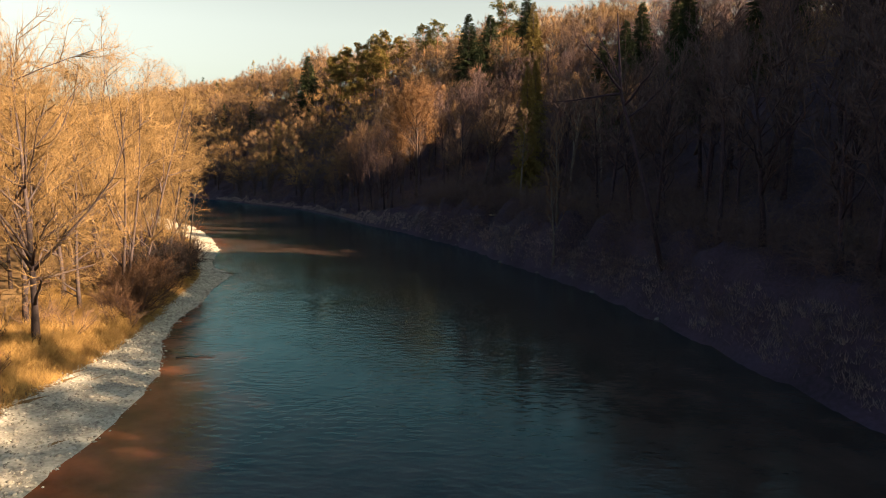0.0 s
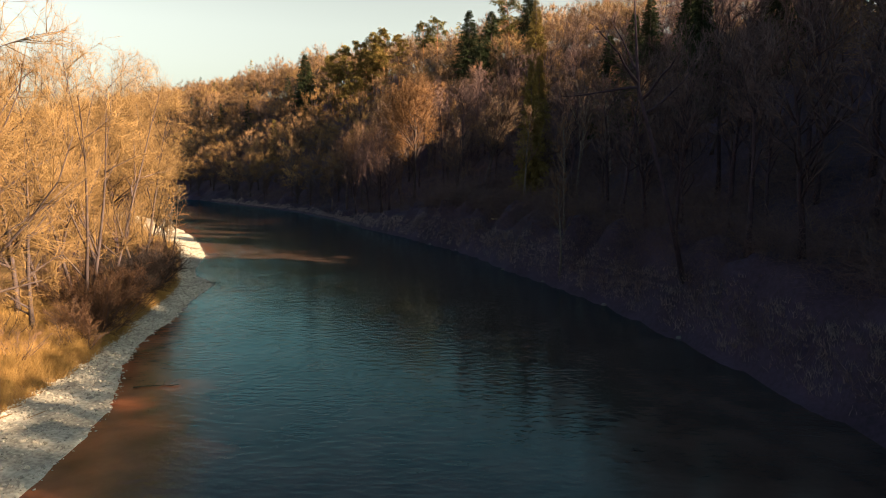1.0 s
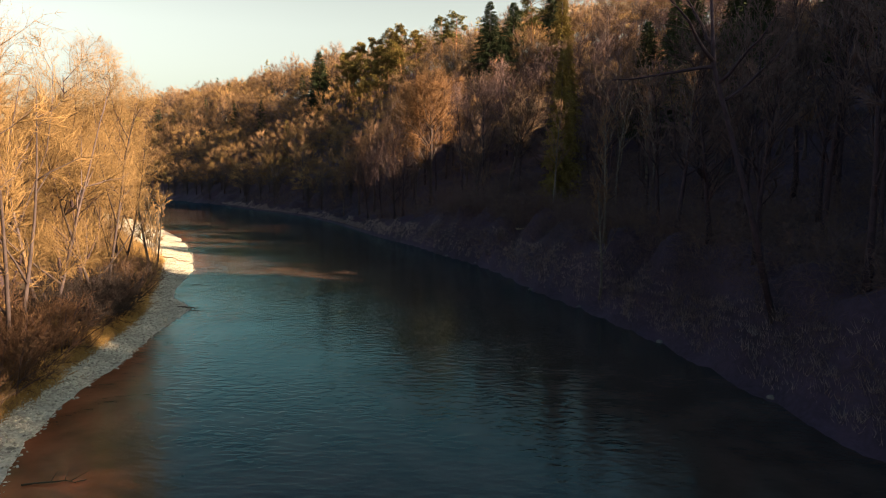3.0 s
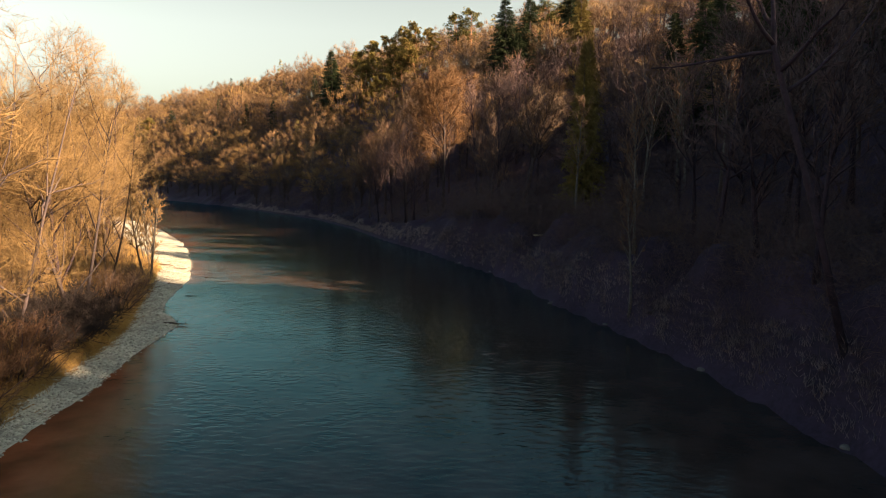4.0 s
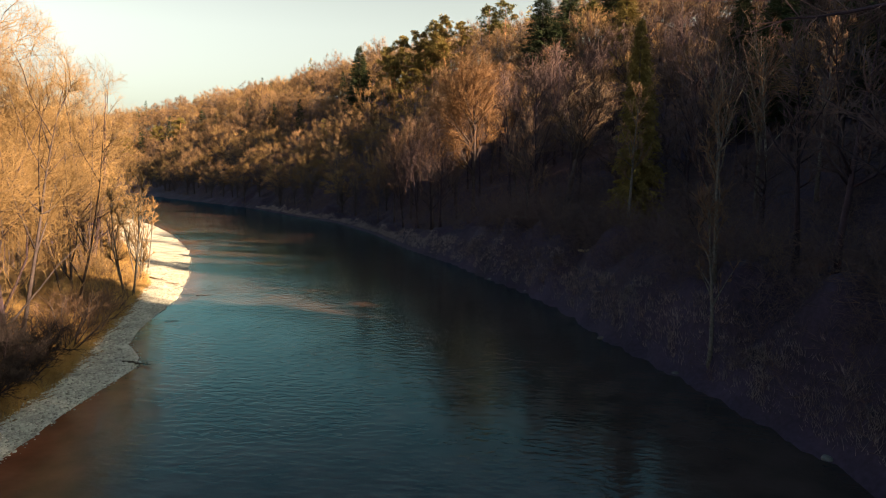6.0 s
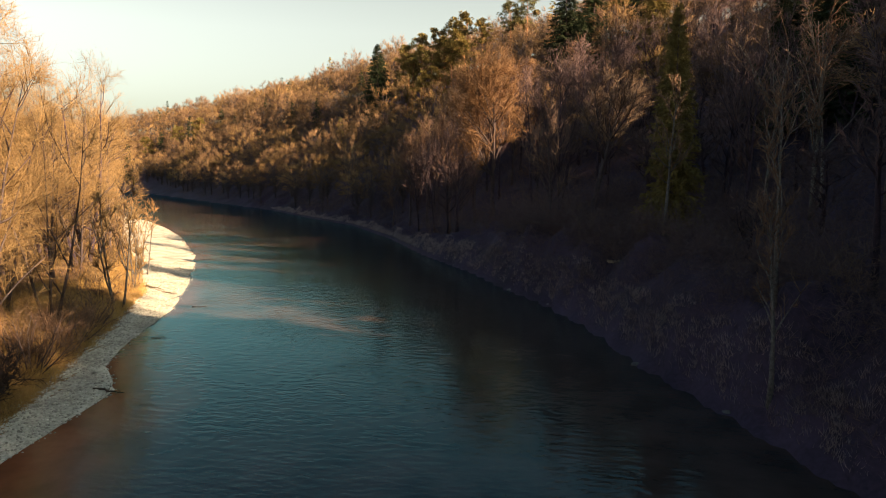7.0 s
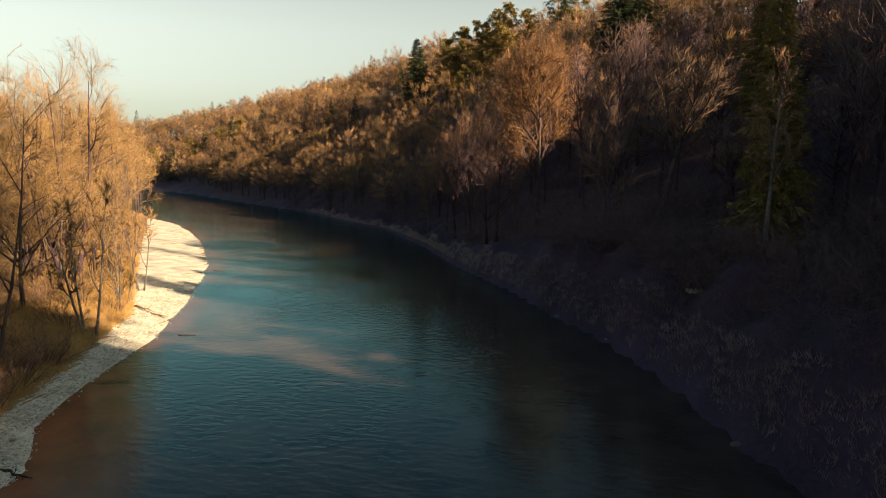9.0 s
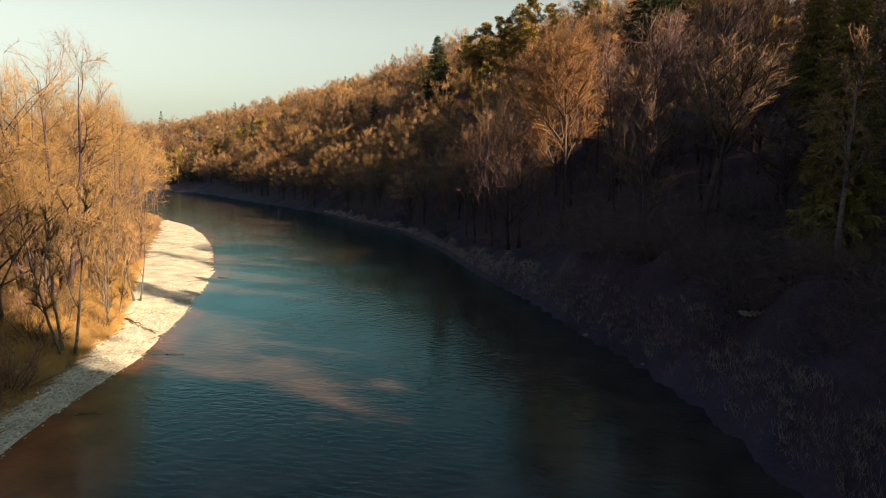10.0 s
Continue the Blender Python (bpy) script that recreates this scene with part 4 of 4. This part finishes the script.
for x, y in zip(rs.uniform(-150, -26, 9000), rs.uniform(-40, 240, 9000)):
    de = float(line_distance(EDGE, x, y))
    if not 3 < de < 48 or not free(x, y, 4.7 if de < 15 and y > 60 else 4.3):
        continue
    cells.setdefault((int(x // 8), int(y // 8)), []).append((x, y))
    if de > 15 or y > 175 or y < 15:
        if de < 38:
            deep.append((x, y))
    elif left_made < 90:
        kind = "gold_fine" if de < 14 and 25 < y < 120 and rs.rand() < 0.35 else "gold_mid"
        plant_left(kind, x, y, rs.uniform(0, 360), rs.uniform(19, 27) * (1.12 if y > 85 else 1), rs.uniform(11, 16), rs.randint(4))
        left_made += 1
LEFT_FAR = [dome_tree_geo(125 + i, 20, 6.2, start=0.08, twig=0.055) for i in range(3)]
for half, mat in ((0, GOLD_TWIG), (1, BARK)):
    rs = np.random.RandomState(18)
    rows = []
    for x, y in deep:
        pair = LEFT_FAR[rs.randint(3)]
        rows.append((pair[1 - half], x, y, rs.uniform(0, 6.28), rs.uniform(0.9, 1.35), rs.uniform(0.9, 1.25)))
    bake(rows, "floodplain_woods" if half == 0 else "floodplain_trunks", mat, "golden leafless woods deep in the floodplain" if half == 0 else "tree trunks deep in the floodplain wood")

# bushes on the left bank
BUSH = [bush_geo(141 + i, 3.0, 3.0, stems=14, twigs=10, twig=0.018, sub=3) for i in range(3)]
SHADE_BUSH = [meshes(bush_geo(151 + i, 3.0, 4.0, stems=30, twigs=14, twig=0.022, sub=7), DARK_SHADE_BARK, SHADE_THORN_TWIG) for i in range(3)]
GOLD_BUSH = [meshes(g, BARK, GOLD_TWIG) for g in BUSH]
MAROON_BUSH = [meshes(bush_geo(171 + i, 3.0, 3.6, stems=26, twigs=14, twig=0.02, sub=6), DARK_SHADE_BARK, MAROON_TWIG) for i in range(3)]
BROWN_BUSH = [meshes(g, BARK, RED_TWIG) for g in BUSH]
BUSH_FIRST = {}


def bush(lib, tag, x, y, size, variant, tall=1.0):
    key = (tag, variant % 3)
    m = stand(x, y, variant * 77, size, 0.05, tall)
    if key not in BUSH_FIRST:
        top = tagged(new("bush"), tag, "bush", "bushes on the left bank")
        part("wood", lib[key[1]][0], None, top)
        part("crown", lib[key[1]][1], None, top)
        top.matrix_world = m
        BUSH_FIRST[key] = top
        return top
    ob = copy_thing(BUSH_FIRST[key], Matrix.Identity(4))
    ob.matrix_basis = m
    return ob


for i, (x, y, s) in enumerate(((-30.8, 69.6, 1.2), (-33.6, 71.0, 1.2), (-32.2, 73.0, 1.0), (-29.8, 62.8, 1.25), (-30.4, 66.4, 1.3), (-32.8, 64.5, 1.25))):
    bush(SHADE_BUSH, "leafless thorn bush above the gravel, shade put into its dark colour", x, y, s, i)
for i, (x, y, s) in enumerate(((-28.4, 61.0, 1.1), (-29.6, 58.4, 1.1), (-26.6, 54.0, 1.1), (-27.4, 51.4, 1.1), (-26.0, 49.0, 0.9), (-30.4, 64.6, 1.0), (-36.4, 86.0, 1.1), (-35.0, 82.5, 1.2), (-37.2, 85.0, 1.1), (-38.4, 90.6, 1.2), (-38.0, 88.2, 1.0), (-33.6, 78.5, 1.1), (-35.6, 79.6, 1.2), (-29.2, 56.0, 1.0))):
    bush(BROWN_BUSH, "reddish leafless shrub among dead grass", x, y, s, i)
for i, (x, y, s) in enumerate(((-26.8, 51.6, 1.15), (-27.9, 55.2, 1.3), (-28.8, 59.0, 1.3), (-31.2, 57.5, 1.2))):
    bush(MAROON_BUSH, "dense maroon-brown leafless shrub beside the gravel", x, y, s, i)
rs = np.random.RandomState(9)
for i in range(150):
    k = rs.uniform(0.31, 0.95)
    base = e_line[int(k * (n_bar - 1))]
    x, y = base[0] - rs.uniform(1.0, 12), base[1] + rs.uniform(-2, 2)
    if line_distance(EDGE, x, y) > 0.8 and not (y < 56 and i % 3) and math.hypot(x + 35.5, y - 67) > 3.5:
        gold = rs.rand() < 0.6
        bush(GOLD_BUSH if gold else BROWN_BUSH, "golden leafless shrub among dead grass" if gold else "reddish leafless shrub among dead grass", float(x), float(y), rs.uniform(0.5, 1.15) * (1.5 if rs.rand() < 0.3 else 1.0), i)


def grass(name, line, reach, count, size, mat, label, seed, away):
    """Tufts of dead blades along a line, reaching inland."""
    r = np.random.RandomState(seed)
    pts = resample(line, 2000)
    i = r.randint(0, 2000, count)
    d = np.gradient(pts, axis=0)[i]
    nrm = np.stack([-d[:, 1], d[:, 0]], 1) * away
    nrm /= np.linalg.norm(nrm, axis=1, keepdims=True)
    q = pts[i] + nrm * (r.rand(count, 1) ** 1.5 * reach[1] + reach[0])
    blades = 9
    c = np.repeat(q, blades, 0) + r.normal(0, 0.18, (count * blades, 2))
    z = np.repeat(height(q[:, 0], q[:, 1]), blades) - 0.05
    e = r.normal(0, 0.45, (len(c), 3))
    e[:, 2] = 1
    g = Geo()
    g.cones(np.column_stack([c, z]), e, np.repeat(r.uniform(*size, count), blades) * r.uniform(0.6, 1.1, len(c)), 0.018)
    return tagged(new(name, g.mesh(name, mat)), label, "grass", kind="stuff")


grass("dead_grass", EDGE[2:17], (-0.7, 10.0), 5500, (0.5, 1.3), GRASS, "tall golden dead grass on the left bank", 21, 1)
grass("meadow_grass", EDGE[3:13], (0.2, 9.0), 5000, (0.6, 1.3), GRASS, "thick golden dead grass on the hummocky bank", 23, 1)
grass("bank_grass", RIGHT[3:18], (0.6, 1.5), 5500, (0.35, 0.85), BANK_GRASS, "pale dead grass on the steep right bank", 22, -1)

# pebbles on the bar
rs = np.random.RandomState(30)
ii, uu = rs.randint(132, 286, 15000), rs.uniform(0.0, 1.08, 15000)
pq = e_line[ii] * (1 - uu[:, None]) + w_line[ii] * uu[:, None] + rs.normal(0, 0.2, (15000, 2))
keep = line_distance(LEFT, pq[:, 0], pq[:, 1]) > -0.8
pq = pq[keep]
size = rs.gamma(2.0, 0.022, len(pq)) + 0.03
octa = np.array([(1, 0, 0), (0, 1, 0), (-1, 0, 0), (0, -1, 0), (0, 0, 1), (0, 0, -1)], float)
of = np.array([(0, 1, 4), (1, 2, 4), (2, 3, 4), (3, 0, 4), (1, 0, 5), (2, 1, 5), (3, 2, 5), (0, 3, 5)])
inl = line_distance(LEFT, pq[:, 0], pq[:, 1])
pz = 0.06 + 0.11 * np.clip(inl, -0.8, 7) + 0.05 * waves(pq[:, 0], pq[:, 1], 6, 1)
stretch = rs.uniform(0.7, 1.3, (len(pq), 6, 3)) * np.array((1, 1, 0.6))
pv = octa[None] * stretch * size[:, None, None] + np.column_stack([pq, pz])[:, None]
peb = Geo()
peb.add(pv, (of[None] + 6 * np.arange(len(pq))[:, None, None]).reshape(-1, 3))
tagged(new("pebbles", peb.mesh("pebbles", PEBBLE)), "loose pale river pebbles on the gravel bar", "pebbles", kind="stuff")


# ---- small things ----
def block(size, bevel=0.02):
    bm = bmesh.new()
    bmesh.ops.create_cube(bm, size=1)
    bmesh.ops.scale(bm, vec=size, verts=bm.verts)
    bmesh.ops.bevel(bm, geom=bm.edges[:], offset=bevel, segments=1, affect="EDGES")
    return bm


def piece(name, bm, mat, parent, at=(0, 0, 0), turn=0.0, tilt=0.0, label=""):
    me = bpy.data.meshes.new(name)
    bm.to_mesh(me)
    bm.free()
    me.materials.append(mat)
    ob = new(name, me)
    ob.parent = parent
    ob.matrix_basis = pose(*at, tilt, 0, turn)
    return tagged(ob, label)


def fallen(name, label, x, y, z, turn, length, radius, seed, mat, tilt=0.0, stubs=5):
    """A fallen trunk with a few broken branches, lying along its own x."""
    r = np.random.RandomState(seed)
    top = tagged(new(name), label, "driftwood")
    k = 7
    line = np.stack([np.linspace(0, length, k), r.normal(0, 0.03 * length, k), radius + r.uniform(0, 0.04, k)], 1)[None]
    log = Geo()
    log.tubes(line, np.linspace(radius, radius * 0.35, k)[None], 7)
    part("stem", log, mat, top, smooth=True)
    for _ in range(stubs):
        u = r.uniform(0.25, 1.0, (1, 1))
        p, d = along(line, u)
        e = offshoots(r, d, 55, 0.25)[0]
        limb = bent(r, p[0], e, np.array([length * r.uniform(0.12, 0.35)]), 4, 0.15, 0.05)
        g = Geo()
        g.tubes(limb, np.linspace(radius * 0.4, radius * 0.1, 4)[None], 4)
        part("branch", g, mat, top)
    top.matrix_world = pose(x, y, z, 0, -tilt, turn)
    return top


def bar_z(x, y):
    d = float(line_distance(LEFT, x, y))
    return max(0.0, 0.05 + 0.11 * min(d, 7))


fallen("driftwood_log", "grey driftwood log across the gravel bar", -46.5, 109.2, bar_z(-45, 108) - 0.03, -25, 4.5, 0.12, 201, DRIFT)
fallen("driftwood_log", "grey driftwood log on pale gravel", -42.5, 107.3, bar_z(-41.5, 107) - 0.03, -20, 2.6, 0.1, 202, DRIFT, stubs=2)
fallen("driftwood_branch", "dark branch washed up at the water's edge", -28.2, 77.2, 0.02, -10, 2.4, 0.09, 203, DARK_BOARD, stubs=4)
fallen("driftwood_branch", "dark branch lying in shallow water", -19.0, 42.6, 0.0, 12, 2.6, 0.045, 204, DARK_BOARD, stubs=4)
fallen("driftwood_branch", "dark branch in the shallows off the bar", -32.2, 89.5, 0.0, 20, 1.3, 0.035, 205, DARK_BOARD, stubs=3)
fallen("driftwood_branch", "dark branch in the shallows off the bar", -35.4, 101.5, -0.02, 5, 1.6, 0.035, 206, DARK_BOARD, stubs=3)
fallen("driftwood_branch", "thin dark branch lying near the gravel tip", -52.5, 134, -0.02, -15, 2.0, 0.04, 207, DARK_BOARD, stubs=3)
# fallen pale stems on the terrace of the right bank
for i, (x, y, turn, length) in enumerate(((8.3, 94.4, -14, 3.0), (9.6, 93.6, 20, 2.6), (14.5, 88.5, 30, 3.5), (-0.5, 117.5, -52, 6.0))):
    fallen("fallen_stem", "pale fallen birch stem on the dark bank", x, y, float(height(x, y)) + 0.05, turn, length, 0.1, 211 + i, BIRCH, stubs=5)


def log_stack():
    """Cut logs side by side, their pale ends to the river."""
    top = tagged(new("log_stack"), "row of short cut logs with pale ends", "log pile")
    r = np.random.RandomState(77)
    for i in range(6):
        bm = bmesh.new()
        bmesh.ops.create_cone(bm, cap_ends=True, segments=10, radius1=0.15, radius2=0.14, depth=1.1)
        bmesh.ops.rotate(bm, verts=bm.verts, matrix=Euler((radians(90), 0, 0)).to_matrix())
        piece("log", bm, PALE_WOOD, top, (i * 0.42 + r.uniform(-0.05, 0.05), r.uniform(-0.05, 0.05), 0.14), r.uniform(-6, 6))
    return top


stack = log_stack()
stack.matrix_world = pose(6.6, 101.2, float(height(7.6, 101.3)) - 0.02, 0, 0, 5) @ Matrix.Diagonal((0.8, 0.8, 0.8, 1))

# pale stones at the foot of the right bank
for i, (x, y, s) in enumerate(((-3.2, 115.0, 0.3), (7.3, 87.9, 0.3), (15.4, 66.7, 0.28), (1.2, 107.3, 0.3), (-12, 133, 0.3), (18.4, 54.5, 0.3), (11.2, 79.2, 0.25))):
    bm = bmesh.new()
    bmesh.ops.create_icosphere(bm, subdivisions=2, radius=s)
    r = np.random.RandomState(300 + i)
    for v in bm.verts:
        v.co *= 1 + 0.18 * math.sin(v.co.x * 9 + i) * math.cos(v.co.y * 7 + i * 2)
        v.co.z *= 0.6
    me = bpy.data.meshes.new("boulder")
    bm.to_mesh(me)
    bm.free()
    me.materials.append(STONE)
    ob = tagged(new("boulder", me), "pale boulder at the foot of the bank", "boulder", "boulders at the waterline")
    ob.matrix_world = pose(x, y, 0.05, 0, 0, i * 50)


def hut(x, y, turn):
    """A small dark board hut with a flat roof."""
    top = tagged(new("hut"), "small dark boarded hut under the willows", "hut")
    w, d, h = 2.1, 1.8, 1.8
    for i in range(9):
        for sy in (-1, 1):
            piece("board", block((w / 9 - 0.02, 0.04, h), 0.006), DARK_BOARD, top, (-w / 2 + (i + 0.5) * w / 9, sy * d / 2, h / 2))
    for i in range(8):
        for sx in (-1, 1):
            piece("board", block((0.04, d / 8 - 0.02, h), 0.006), DARK_BOARD, top, (sx * w / 2, -d / 2 + (i + 0.5) * d / 8, h / 2))
    piece("roof", block((w + 0.3, d + 0.3, 0.1), 0.02), DARK_BOARD, top, (0, 0, h + 0.06), 0, 4)
    top.matrix_world = pose(x, y, float(height(x, y)) - 0.1, 0, 0, turn)
    return top


hut(-37.0, 69.8, 25)


def house(x, y, turn):
    top = tagged(new("house"), "small white gabled house among trees on the hill", "house")
    w, d, h, g = 8.0, 10.0, 5.0, 3.6
    bm = bmesh.new()
    prof = [(-w / 2, 0), (w / 2, 0), (w / 2, h), (0, h + g), (-w / 2, h)]
    a = [bm.verts.new((px, -d / 2, pz)) for px, pz in prof]
    b = [bm.verts.new((px, d / 2, pz)) for px, pz in prof]
    bm.faces.new(a)
    bm.faces.new(b[::-1])
    for i in range(5):
        bm.faces.new((a[i], b[i], b[(i + 1) % 5], a[(i + 1) % 5]))
    bmesh.ops.recalc_face_normals(bm, faces=bm.faces[:])
    piece("wall", bm, PLASTER, top)
    slope = math.degrees(math.atan2(g, w / 2))
    for s in (-1, 1):
        me = block((math.hypot(w / 2, g) + 0.6, d + 0.8, 0.2), 0.03)
        ob = piece("roof", me, ROOF, top)
        ob.matrix_basis = pose(s * (w / 4 + 0.1), 0, h + g / 2 + 0.12, 0, s * slope, 0)
    for px in (-2, 2):
        for pz in (1.2, 3.7):
            win = piece("window", block((1.1, 0.12, 1.3), 0.02), DARK_BOARD, top, (px, -d / 2 - 0.02, pz))
    top.matrix_world = pose(x, y, float(height(x, y)) - 0.3, 0, 0, turn)
    return top


house(-143, 395, 20)
